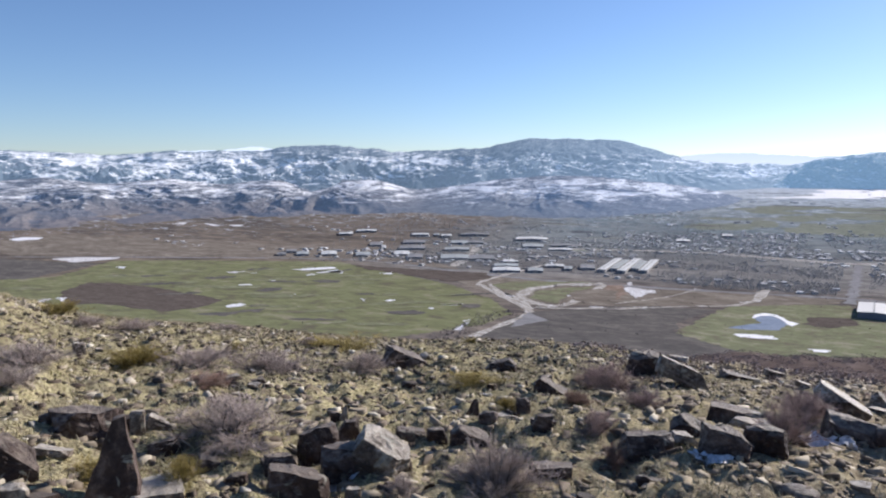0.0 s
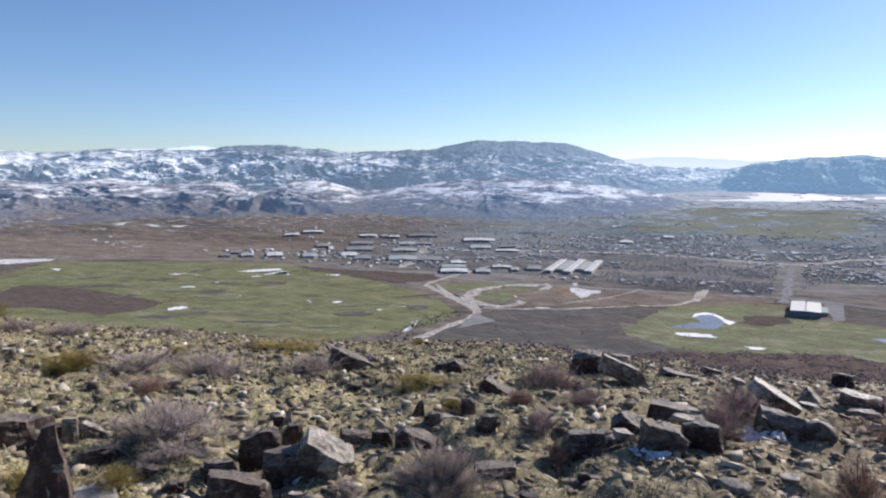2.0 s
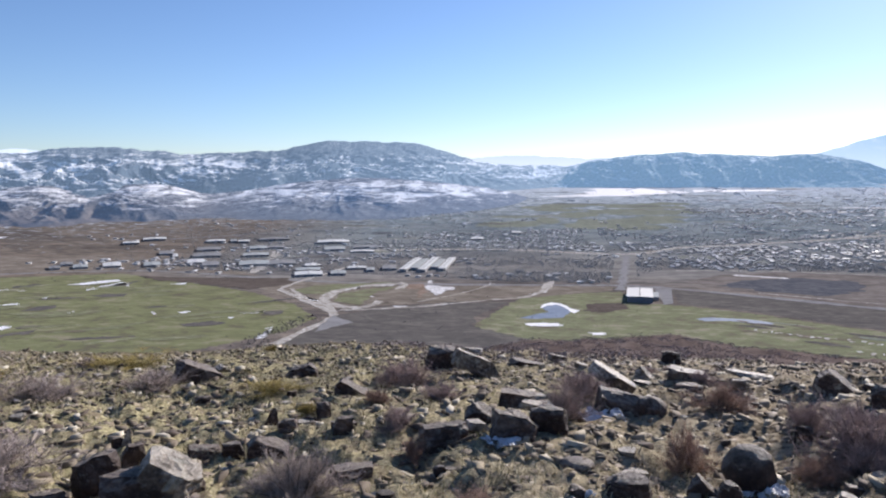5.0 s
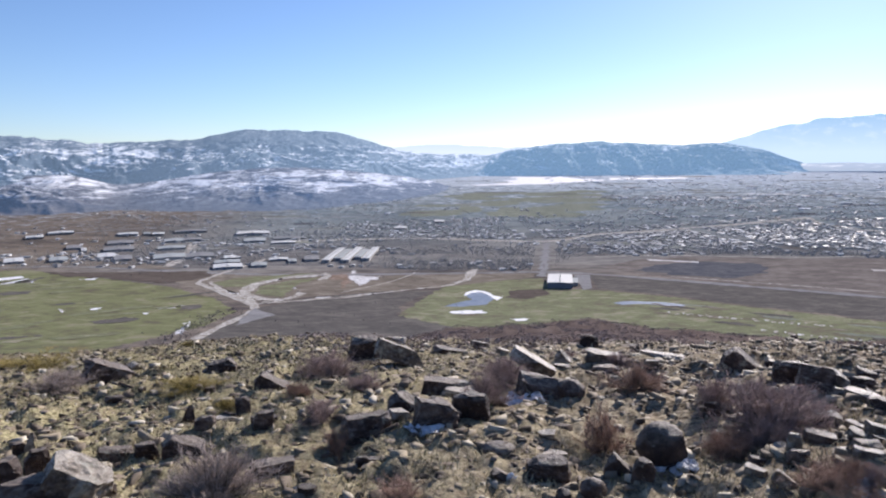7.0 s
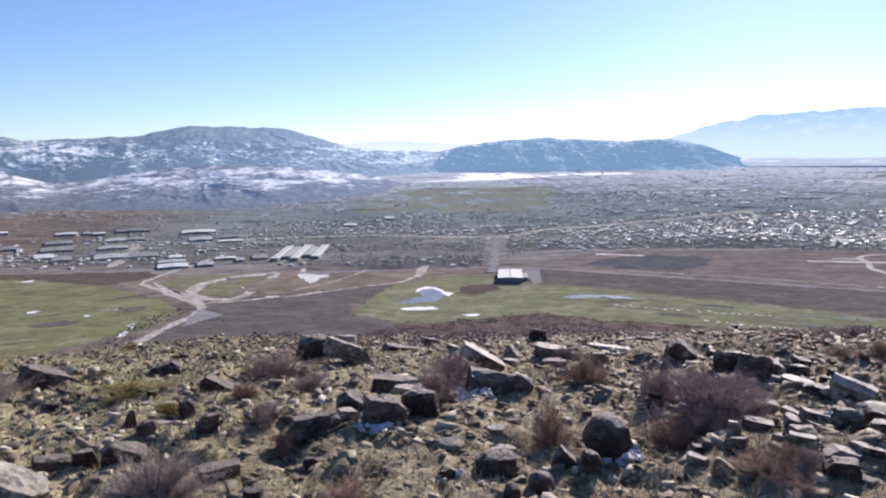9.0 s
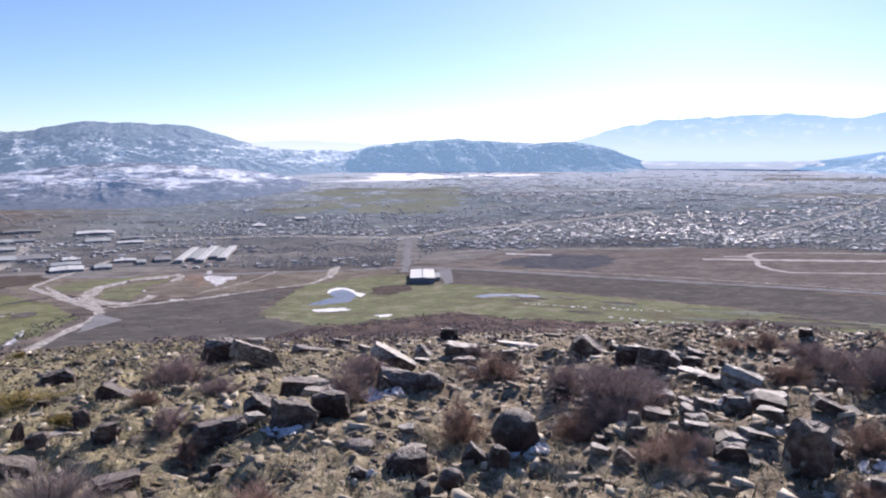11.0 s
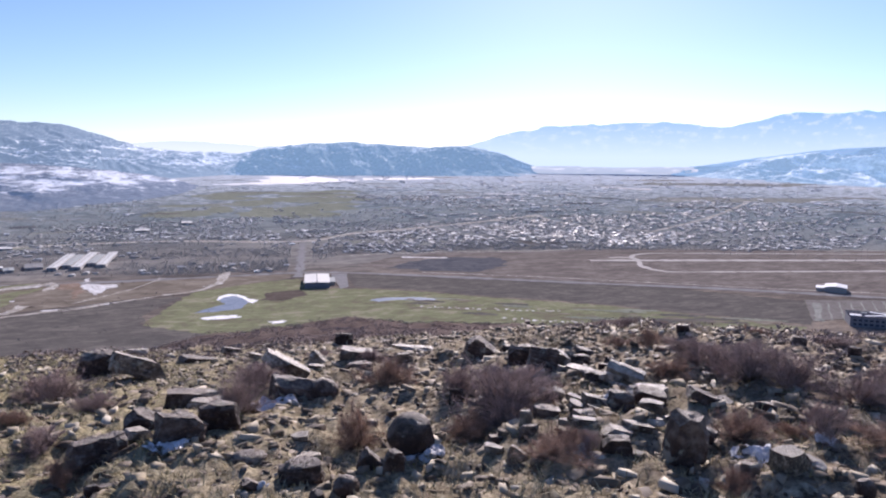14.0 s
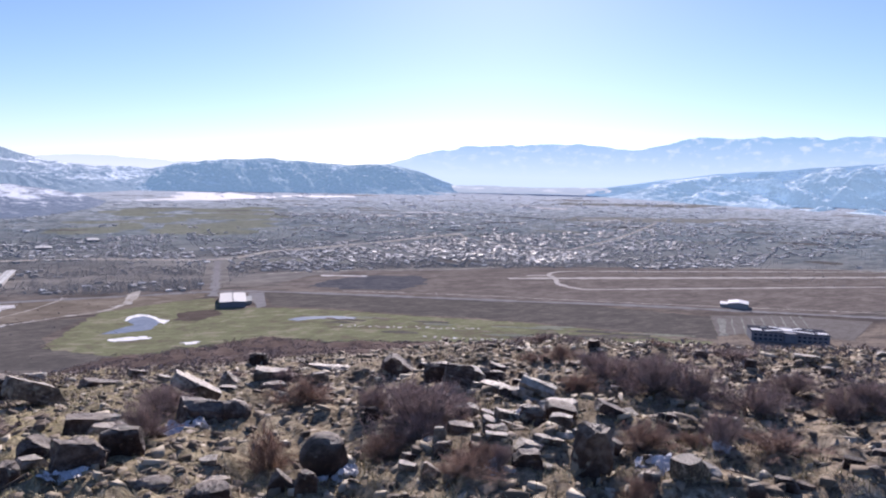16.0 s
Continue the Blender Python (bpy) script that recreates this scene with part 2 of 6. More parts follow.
# azimuth in degrees (left positive): crest distance and crest depression of the near hilltop, and the shoulder below it
CREST = [(-180, 12, 10.0), (-62, 12, 11.3), (-56, 12, 11.6), (-50, 11.5, 12.2), (-42, 11, 12.6), (-34, 10.4, 13.0), (-29, 10, 13.7), (-20, 11, 14.3), (-10, 12.5, 14.9), (0, 12.5, 14.9), (5, 13, 14.7),
         (10, 14, 14.35), (15, 15, 14.1), (20, 16, 13.85), (28, 17, 13.8), (33, 17.5, 13.4), (38, 18.5, 12.75), (42, 19, 12.05), (46, 19.5, 11.45), (50, 20, 10.9), (54, 20, 9.95), (57, 20, 8.6), (62, 20, 7.6), (180, 14, 9.0)]
SHOULDER = [(-180, 12.0), (-62, 12.0), (-42, 12.9), (-34, 12.9), (-30, 13.4), (-20, 13.8), (-14, 13.6), (-9, 13.4), (-3, 13.5), (1, 13.8), (6, 14.8), (16, 15.6), (40, 15), (57, 12), (180, 12)]


def soft_max(a, b, k):
    return 0.5 * (a + b + np.sqrt((a - b) ** 2 + k * k))


def valley_height(r):
    return H_VALLEY + 130.0 * np.maximum(0.0, r - 2000.0) / 2500.0


def hill_shape(x, y):
    """The bare form of the hill and the valley, without the small bumps."""
    r, az = np.hypot(x, y), np.degrees(np.arctan2(-x, y))
    rc = np.interp(az, [c[0] for c in CREST], [c[1] for c in CREST])
    tc = np.tan(np.radians(np.interp(az, [c[0] for c in CREST], [c[2] for c in CREST])))
    ts = np.tan(np.radians(np.interp(az, [s[0] for s in SHOULDER], [s[1] for s in SHOULDER])))
    c = EYE / rc**2
    b = tc - 2 * EYE / rc
    rr = np.minimum(r, rc * 2.2)
    near = -EYE - b * rr - c * rr**2 - (b + 2 * c * rc * 2.2) * (r - rr)
    sh = -r * ts - 0.0022 * (r - 48.0) ** 2
    return soft_max(soft_max(near, sh, 0.25), valley_height(r), 3.0)


def ground_height(x, y):
    x, y = np.asarray(x, float), np.asarray(y, float)
    r = np.hypot(x, y)
    z = hill_shape(x, y)
    fade = np.clip((r - 1.0) / 2.0, 0, 1)
    bumps = 0.10 * fbm(x * 0.7, y * 0.7, 4, 5) + 0.10 * fbm(x * 3.5, y * 3.5, 4, 11, 0.6)
    rough = np.clip((r - 14) / 60, 0, 1) * np.clip((-190 - z) / -6, 0, 1) * 1.6 * fbm(x * 0.12, y * 0.12, 5, 23, 0.6)
    return z + np.where(r < 60, fade * bumps, 0) + np.where((z > -195) & (r < 900), rough, 0)


def at_ground(x, y):
    return float(ground_height(np.array([x]), np.array([y]))[0])


def grid_mesh(name, xyz, material, close=False, smooth=True):
    """A mesh from a grid of points [row, column, 3]."""
    nr, nc = xyz.shape[:2]
    idx = np.arange(nr * nc).reshape(nr, nc)
    nxt = np.roll(idx, -1, 1) if close else idx[:, 1:]
    cur = idx if close else idx[:, :-1]
    q = np.stack([cur[:-1], nxt[:-1], nxt[1:], cur[1:]], -1).reshape(-1, 4)
    me = bpy.data.meshes.new(name)
    me.vertices.add(nr * nc)
    me.vertices.foreach_set("co", xyz.reshape(-1).astype(np.float32))
    me.loops.add(q.size)
    me.loops.foreach_set("vertex_index", q.reshape(-1).astype(np.int32))
    me.polygons.add(len(q))
    me.polygons.foreach_set("loop_start", (np.arange(len(q)) * 4).astype(np.int32))
    me.polygons.foreach_set("use_smooth", np.full(len(q), smooth))
    me.update(calc_edges=True)
    me.materials.append(material)
    return new(name, me)


def build_ground():
    az = np.radians(np.concatenate([np.arange(-180, -62, 4.0), np.arange(-62, 62, 0.2), np.arange(62, 180, 4.0)]))
    rings = np.concatenate([[0.0, 0.2], np.geomspace(0.4, 30, 240)[:-1], np.geomspace(30, 500, 70)[:-1], np.geomspace(500, 4950, 90)])
    A, R = np.meshgrid(az[::-1], rings)
    X, Y = -np.sin(A) * R, np.cos(A) * R
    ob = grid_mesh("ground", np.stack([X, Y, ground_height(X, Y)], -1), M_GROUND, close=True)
    return tagged(ob, "stony dry hillside dropping to a wide brown valley floor", "ground", kind="structure")


build_ground()


# ---------------------------------------------------------------- mountains
def mountain(name, ridge, foot, far, material, label, amp, seed, shape=0.85, wiggle=0.06, step=0.12, rows=110, scale=1.0, bluffs=()):
    """A range seen from the hill: ridge is (azimuth, elevation) in degrees, foot (azimuth, metres)."""
    a0, a1 = ridge[0][0], ridge[-1][0]
    az = np.arange(max(a0, a1), min(a0, a1), -step)
    el = np.interp(az, *zip(*sorted(ridge)))
    el = np.convolve(np.pad(el, 6, "edge"), np.ones(13) / 13, "valid") + wiggle * fbm(az * 0.9, az * 0 + seed, 5, seed)
    f = np.interp(az, *zip(*sorted(foot)))
    s = np.concatenate([np.linspace(0, 1, rows), np.linspace(1.02, 1.12, 6)])[:, None]
    reach = far - f
    r = f[None] + s * reach[None]
    rad = np.radians(az)[None]
    x, y = -np.sin(rad) * r, np.cos(rad) * r
    z0 = valley_height(f)[None] - 6
    top = (far * np.tan(np.radians(el)))[None]
    z = z0 + (top - z0) * np.where(s <= 1, np.clip(s, 0, 1) ** shape, 1 - (s - 1) * 2.2)
    env = np.clip(s / 0.3, 0, 1) * np.clip((1.0 - s) / 0.5, 0, 1)
    wx, wy = x + 160 * fbm(x / 400, y / 400, 3, seed + 50), y + 160 * fbm(x / 400, y / 400, 3, seed + 60)
    n = fbm(wx / (480 * scale), wy / (620 * scale), 5, seed, 0.48, True) - 0.2 + 0.9 * fbm(x / 700, y / 900, 2, seed + 9)
    deep = amp if isinstance(amp, (int, float)) else np.interp(az, *zip(*sorted(amp)))[None]
    z = z + env * deep * n * np.clip((top - z0 - 40) / 130, 0.0, 1.4)
    fine = fbm(wx / (150 * scale), wy / (190 * scale), 5, seed + 33, 0.55, True) - 0.15
    z = z + env * deep * 0.6 * fine * np.clip((top - z0 - 40) / 130, 0.0, 1.4)
    for at, dist, wide, long, tall in bluffs:
        # a bluff with a steep face towards the valley and a long back
        across = np.exp(-((az[None] - at + 0.8 * fbm(r / 120, az[None] * 0.8, 2, seed)) / wide) ** 2)
        k = (r - dist - 110 * fbm(az[None] * 0.9, r / 200, 2, seed + 5)) / long
        z = z + tall * across * np.clip(k * 2.8, 0, 1) ** 0.8 * np.clip(1.25 - k, 0, 1)
    z = np.where(s <= 1, np.minimum(z, r * np.tan(np.radians(el))[None] - 0.03 * (far - r)), z)
    ob = grid_mesh(name, np.stack([x, y, z], -1)[::-1], material)
    return tagged(ob, label, "mountain", kind="structure")


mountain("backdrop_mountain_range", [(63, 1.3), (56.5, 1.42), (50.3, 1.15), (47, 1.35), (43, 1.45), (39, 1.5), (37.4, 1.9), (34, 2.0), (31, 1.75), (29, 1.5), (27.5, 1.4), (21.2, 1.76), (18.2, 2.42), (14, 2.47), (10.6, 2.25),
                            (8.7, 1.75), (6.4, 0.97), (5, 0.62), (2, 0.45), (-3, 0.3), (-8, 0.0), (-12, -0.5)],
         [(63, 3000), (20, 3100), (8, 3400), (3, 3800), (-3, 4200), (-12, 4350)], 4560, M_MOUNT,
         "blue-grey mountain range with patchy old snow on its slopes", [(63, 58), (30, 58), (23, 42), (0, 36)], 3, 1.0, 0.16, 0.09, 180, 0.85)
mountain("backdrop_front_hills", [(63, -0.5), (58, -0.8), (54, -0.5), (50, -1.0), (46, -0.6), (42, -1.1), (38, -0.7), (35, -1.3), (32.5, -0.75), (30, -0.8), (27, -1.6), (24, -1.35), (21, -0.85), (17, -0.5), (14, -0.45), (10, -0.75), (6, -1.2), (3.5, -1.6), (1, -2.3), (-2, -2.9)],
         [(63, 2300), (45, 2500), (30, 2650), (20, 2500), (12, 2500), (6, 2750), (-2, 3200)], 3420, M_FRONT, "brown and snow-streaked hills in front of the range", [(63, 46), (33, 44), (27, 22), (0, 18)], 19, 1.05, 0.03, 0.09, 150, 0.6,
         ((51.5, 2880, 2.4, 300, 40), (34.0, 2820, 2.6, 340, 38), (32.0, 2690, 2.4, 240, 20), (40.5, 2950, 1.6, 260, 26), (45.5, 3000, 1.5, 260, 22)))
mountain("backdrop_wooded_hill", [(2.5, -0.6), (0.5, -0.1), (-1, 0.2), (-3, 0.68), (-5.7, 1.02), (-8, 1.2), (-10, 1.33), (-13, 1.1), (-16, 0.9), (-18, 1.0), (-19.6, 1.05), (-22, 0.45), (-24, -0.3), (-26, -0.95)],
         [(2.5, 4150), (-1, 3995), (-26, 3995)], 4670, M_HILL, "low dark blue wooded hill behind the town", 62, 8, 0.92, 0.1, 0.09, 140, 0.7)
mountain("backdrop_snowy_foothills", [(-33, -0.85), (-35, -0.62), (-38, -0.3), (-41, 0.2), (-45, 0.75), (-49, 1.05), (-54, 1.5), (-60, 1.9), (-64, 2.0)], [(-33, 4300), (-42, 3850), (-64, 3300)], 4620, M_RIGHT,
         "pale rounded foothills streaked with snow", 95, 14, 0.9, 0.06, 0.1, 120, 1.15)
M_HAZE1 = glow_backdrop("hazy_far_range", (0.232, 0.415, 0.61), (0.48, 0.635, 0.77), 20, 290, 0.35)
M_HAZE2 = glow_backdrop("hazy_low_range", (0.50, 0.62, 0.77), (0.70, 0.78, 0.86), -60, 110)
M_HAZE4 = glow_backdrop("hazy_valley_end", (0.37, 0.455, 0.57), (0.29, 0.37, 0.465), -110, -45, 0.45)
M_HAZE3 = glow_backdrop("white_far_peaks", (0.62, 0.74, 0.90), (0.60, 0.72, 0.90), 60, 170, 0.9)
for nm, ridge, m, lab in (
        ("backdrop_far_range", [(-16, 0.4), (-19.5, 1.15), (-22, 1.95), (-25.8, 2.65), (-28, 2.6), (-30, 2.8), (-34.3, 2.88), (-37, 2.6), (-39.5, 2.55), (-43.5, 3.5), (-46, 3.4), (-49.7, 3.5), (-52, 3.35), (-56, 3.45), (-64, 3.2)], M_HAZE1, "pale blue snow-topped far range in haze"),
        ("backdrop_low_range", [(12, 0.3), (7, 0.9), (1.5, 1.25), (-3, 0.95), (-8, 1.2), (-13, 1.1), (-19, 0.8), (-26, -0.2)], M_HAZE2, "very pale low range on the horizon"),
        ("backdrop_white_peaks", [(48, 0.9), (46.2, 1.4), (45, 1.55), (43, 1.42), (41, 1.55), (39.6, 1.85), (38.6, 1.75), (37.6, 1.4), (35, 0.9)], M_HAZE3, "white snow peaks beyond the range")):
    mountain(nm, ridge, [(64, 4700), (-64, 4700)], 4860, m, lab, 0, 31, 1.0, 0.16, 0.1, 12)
# Added glowing strip; it hides ground that the far range shades.
mountain("backdrop_valley_end", [(-19, -0.95), (-22, -0.6), (-26, -0.5), (-31, -0.55), (-36, -0.48), (-41, -0.6)], [(-19, 4180), (-41, 4180)], 4560, M_HAZE4, "added pale strip of glowing haze with snow specks", 12, 51, 1.0, 0.05, 0.1, 40)


# ---------------------------------------------------------------- valley floor: fields, water, roads
LIFTS = [0]


def next_lift():
    """A hair more for each sheet, so that no two lie in one plane."""
    LIFTS[0] += 1
    return 0.0008 * LIFTS[0]


def drape(x, y, lift):
    return float(valley_height(math.hypot(x, y))) + lift


def ragged(points, step, jag, seed):
    """The corners of a plot with uneven edges between them."""
    rng = random.Random(seed)
    out = []
    for (x0, y0), (x1, y1) in zip(points, points[1:] + points[:1]):
        n = max(1, int(math.hypot(x1 - x0, y1 - y0) / step))
        for k in range(n):
            f = k / n
            j = jag if k else 0.3 * jag
            out.append((x0 + (x1 - x0) * f + rng.uniform(-j, j), y0 + (y1 - y0) * f + rng.uniform(-j, j)))
    return out


def patch(name, points, material, label, category, lift=0.1, step=6.0, jag=3.2, seed=1, kind="structure"):
    """A plot of land, a sheet of ice or a snow field lying on the valley floor."""
    bm = bmesh.new()
    ring = ragged(points, step, jag, seed)
    lift = (0.05 if lift < 0.5 else 0.15 if lift < 2 else lift) + next_lift()
    f = bm.faces.new([bm.verts.new((x, y, drape(x, y, lift))) for x, y in ring])
    if f.normal.z < 0 or f.calc_area() and (f.normal_update() or f.normal.z < 0):
        f.normal_flip()
    bmesh.ops.triangulate(bm, faces=bm.faces[:])
    me = bpy.data.meshes.new(name)
    bm.to_mesh(me)
    bm.free()
    me.materials.append(material)
    return tagged(new(name, me), label, category, kind=kind)


def oval(x, y, w, d, turn=0.0, n=12, seed=0):
    rng = random.Random(seed)
    c, s = math.cos(radians(turn)), math.sin(radians(turn))
    out = []
    for k in range(n):
        a = 2 * math.pi * k / n
        q = rng.uniform(0.75, 1.15)
        px, py = math.cos(a) * w / 2 * q, math.sin(a) * d / 2 * q
        out.append((x + px * c - py * s, y + px * s + py * c))
    return out


def strip(name, points, width, material, label, category="road", lift=0.2, kind="structure"):
    """A road or a track along points, its edges a little uneven."""
    rng = random.Random(len(points) + int(abs(points[0][0])))
    pts = []
    ext = [points[0]] + list(points) + [points[-1]]
    for p0, p1, p2, p3 in zip(ext, ext[1:], ext[2:], ext[3:]):
        n = max(1, int(math.hypot(p2[0] - p1[0], p2[1] - p1[1]) / 12))
        for k in range(n):
            f = k / n
            w = (-0.5 * f + f * f - 0.5 * f**3, 1 - 2.5 * f * f + 1.5 * f**3, 0.5 * f + 2 * f * f - 1.5 * f**3, -0.5 * f * f + 0.5 * f**3)
            pts.append(tuple(sum(q * p[i] for q, p in zip(w, (p0, p1, p2, p3))) + rng.uniform(-0.7, 0.7) for i in (0, 1)))
    pts.append(points[-1])
    rows = []
    lift = 0.1 + next_lift()
    for k, (x, y) in enumerate(pts):
        (xa, ya), (xb, yb) = pts[max(0, k - 1)], pts[min(len(pts) - 1, k + 1)]
        l = math.hypot(xb - xa, yb - ya) or 1
        nx, ny = -(yb - ya) / l, (xb - xa) / l
        w = width / 2 * rng.uniform(0.5, 1.45)
        rows.append([(x - nx * w, y - ny * w), (x + nx * w, y + ny * w)])
    xyz = np.array([[(px, py, drape(px, py, lift)) for px, py in r] for r in rows])
    return tagged(grid_mesh(name, xyz[:, ::-1], material, smooth=False), label, category, kind=kind)


def field_material(name, stops, scale=0.02, brush=0.35):
    """Land seen from far: drifting tones, darker tufts and fine grain."""
    n = Nodes(name)
    v = n.place()
    s = n.stretch(v, (1.0, 1.9, 0.0))
    mid = n.noise(s, scale * 3.0, 8, 0.68, 0.7)
    f = n.maths("ADD", n.maths("MULTIPLY", n.noise(s, scale, 6, 0.6, 0.8), 0.5), n.maths("MULTIPLY", mid, 0.5))
    lo, hi = stops[0][0], stops[-1][0]
    col = n.ramp(f, [(0.5 + (p - (lo + hi) / 2) * 0.75, c) for p, c in stops])
    tuft = n.band(n.noise(v, 0.22, 6, 0.75), 0.52, 0.64)
    col = n.mix(n.maths("MULTIPLY", tuft, brush), col, (0.07, 0.062, 0.055))
    pale = n.band(n.noise(n.stretch(v, (1.0, 2.4, 0.0)), 0.045, 8, 0.72), 0.60, 0.70)
    col = n.mix(n.maths("MULTIPLY", pale, 0.4), col, (0.33, 0.30, 0.25))
    return n.done(col, 0.95, spec=0.0)


M_FIELD = field_material("pasture", [(0.38, (0.145, 0.13, 0.095)), (0.46, (0.175, 0.18, 0.10)), (0.55, (0.205, 0.22, 0.115)), (0.64, (0.27, 0.25, 0.17))], 0.012, 0.35)
M_GOLF = field_material("golf_grass", [(0.38, (0.175, 0.15, 0.115)), (0.46, (0.188, 0.195, 0.122)), (0.55, (0.22, 0.236, 0.138)), (0.64, (0.31, 0.285, 0.21))], 0.016, 0.45)
M_PLOUGH = field_material("ploughed_soil", [(0.38, (0.095, 0.08, 0.07)), (0.62, (0.15, 0.125, 0.108))], 0.03, 0.25)
M_BARE = field_material("bare_brown_land", [(0.36, (0.098, 0.094, 0.09)), (0.52, (0.135, 0.125, 0.116)), (0.66, (0.19, 0.175, 0.157))], 0.02, 0.35)
M_RUST = field_material("rusty_grassland", [(0.36, (0.15, 0.13, 0.108)), (0.52, (0.215, 0.185, 0.153)), (0.66, (0.305, 0.27, 0.222))], 0.014, 0.35)
M_REDSOIL = field_material("red_soil", [(0.36, (0.17, 0.128, 0.10)), (0.52, (0.26, 0.195, 0.155)), (0.66, (0.36, 0.29, 0.24))], 0.03, 0.25)
M_AIRFIELD = field_material("airfield_grass", [(0.36, (0.13, 0.115, 0.108)), (0.52, (0.188, 0.166, 0.152)), (0.66, (0.265, 0.238, 0.215))], 0.018, 0.3)
M_WET = field_material("wet_dark_land", [(0.38, (0.075, 0.082, 0.10)), (0.62, (0.15, 0.15, 0.16))], 0.03, 0.35)
M_TAN = field_material("pale_dry_grass", [(0.38, (0.21, 0.218, 0.20)), (0.62, (0.34, 0.345, 0.315))], 0.02, 0.5)
M_MEADOW = field_material("far_meadow", [(0.38, (0.19, 0.205, 0.165)), (0.62, (0.29, 0.305, 0.245))], 0.02, 0.3)
M_DIRT = field_material("dirt_track", [(0.36, (0.26, 0.235, 0.20)), (0.50, (0.42, 0.39, 0.345)), (0.62, (0.74, 0.715, 0.67))], 0.08, 0.3)
M_ROAD = field_material("worn_asphalt", [(0.36, (0.21, 0.208, 0.212)), (0.62, (0.31, 0.305, 0.305))], 0.05, 0.1)
M_LOT = field_material("worn_lot", [(0.36, (0.16, 0.148, 0.138)), (0.62, (0.235, 0.222, 0.21))], 0.05, 0.15)
M_RUNWAY = field_material("pale_concrete", [(0.36, (0.40, 0.38, 0.35)), (0.62, (0.56, 0.53, 0.50))], 0.04, 0.05)
M_SNOW = simple("old_snow", (0.70, 0.71, 0.72), (0.90, 0.90, 0.91), 0.15, 0.7, distance=0.05)
M_THIN_SNOW = field_material("thin_snow", [(0.40, (0.40, 0.37, 0.34)), (0.50, (0.66, 0.65, 0.64)), (0.60, (0.84, 0.84, 0.85))], 0.08, 0.2)
M_ICE = simple("pond_ice", (0.14, 0.185, 0.26), (0.27, 0.32, 0.40), 0.05, 0.6, spec=0.03, distance=0.01)

# the pasture at the foot of the hill
patch("pasture", [(-1330, 760), (-1216, 895), (-1315, 1107), (-1181, 1180), (-851, 1300), (-656, 1205), (-494, 1113), (-383, 1015), (-319, 924), (-330, 840), (-420, 700), (-700, 600), (-1100, 560)],
      M_FIELD, "large green winter pasture with thin snow streaks", "field")
patch("ploughed_field", [(-945, 709), (-1044, 771), (-1074, 819), (-1099, 874), (-1056, 886), (-909, 874), (-760, 839), (-751, 769), (-766, 735), (-816, 730), (-905, 737)], M_PLOUGH, "dark brown ploughed plot in the pasture", "field", 0.8, 14, 5, seed=2)
patch("bare_land", [(-320, 745), (-305, 930), (-250, 1000), (-150, 1060), (-60, 1070), (-100, 960), (-96, 890), (20, 840), (40, 640), (-300, 560)], M_BARE, "bare dark brown land between pasture and golf course", "field", seed=3)
patch("rusty_land", [(-470, 1120), (-320, 990), (-230, 1030), (-60, 1090), (100, 1190), (118, 1235), (-20, 1232), (-320, 1220), (-590, 1275)], M_RUST, "rusty brown grassland crossed by dirt tracks", "field", seed=4)
patch("rusty_land_left", [(-1900, 1150), (-1640, 1080), (-1250, 1215), (-845, 1350), (-700, 1330), (-560, 1300), (-780, 1500), (-1100, 1600), (-1500, 1500), (-1900, 1350)], M_RUST, "rusty brown open land beside the road", "field", seed=5)
patch("red_slope", [(-1900, 700), (-1500, 720), (-1240, 850), (-1300, 1060), (-1560, 1030), (-1950, 950)], M_BARE, "reddish brown dry slope", "field", 0.5, seed=6)
patch("golf_course", [(-96, 895), (-70, 1010), (-46, 1100), (61, 1165), (119, 1182), (135, 1080), (196, 1068), (296, 1008), (357, 955), (499, 853), (565, 786), (674, 667), (640, 640), (433, 700), (240, 740), (24, 790)],
      M_GOLF, "dry green golf course with frozen ponds", "golf course", seed=7)
patch("dark_plot", [(50, 1010), (60, 1068), (108, 1082), (118, 1040), (80, 1000)], M_PLOUGH, "dark brush plot beside the pond", "field", 0.8, seed=8)
patch("dark_terrace", [(200, 1215), (336, 1150), (585, 1003), (673, 935), (800, 800), (706, 690), (690, 675), (565, 800), (499, 865), (357, 968), (296, 1022), (196, 1085)],
      M_BARE, "dark brush-covered terrace under the road", "field", seed=9)
patch("airfield_land", [(236, 1300), (330, 1400), (440, 1440), (620, 1400), (880, 1400), (1519, 1180), (1800, 1000), (1500, 760), (1010, 745), (800, 850), (673, 950), (431, 1122), (300, 1210)],
      M_AIRFIELD, "purplish brown grassland of the airfield", "field", 0.45, seed=10)
patch("wet_land", [(287, 1263), (365, 1332), (435, 1368), (540, 1323), (513, 1235), (438, 1176), (352, 1205)], M_WET, "dark wet land beside the airfield", "field", 0.9, 14, 10, 11)
patch("pale_verge", [(345, 1385), (351, 1400), (390, 1384), (437, 1362), (432, 1350), (385, 1372)], M_THIN_SNOW, "thin bright snow strip on the land", "snow", 1.0, 4, 3.5, 12)
rng = random.Random(21)
for k in range(34):
    f, g = rng.random(), rng.random()
    x, y = -170 + 560 * f + 150 * g, 2330 + 750 * g
    patch("far_meadow", oval(x, y, rng.uniform(90, 280), rng.uniform(60, 190), rng.uniform(-8, 8), 12, k), M_MEADOW, "pale green meadow among bare trees in the valley", "field", 1.0, 14, 14, 700 + k)
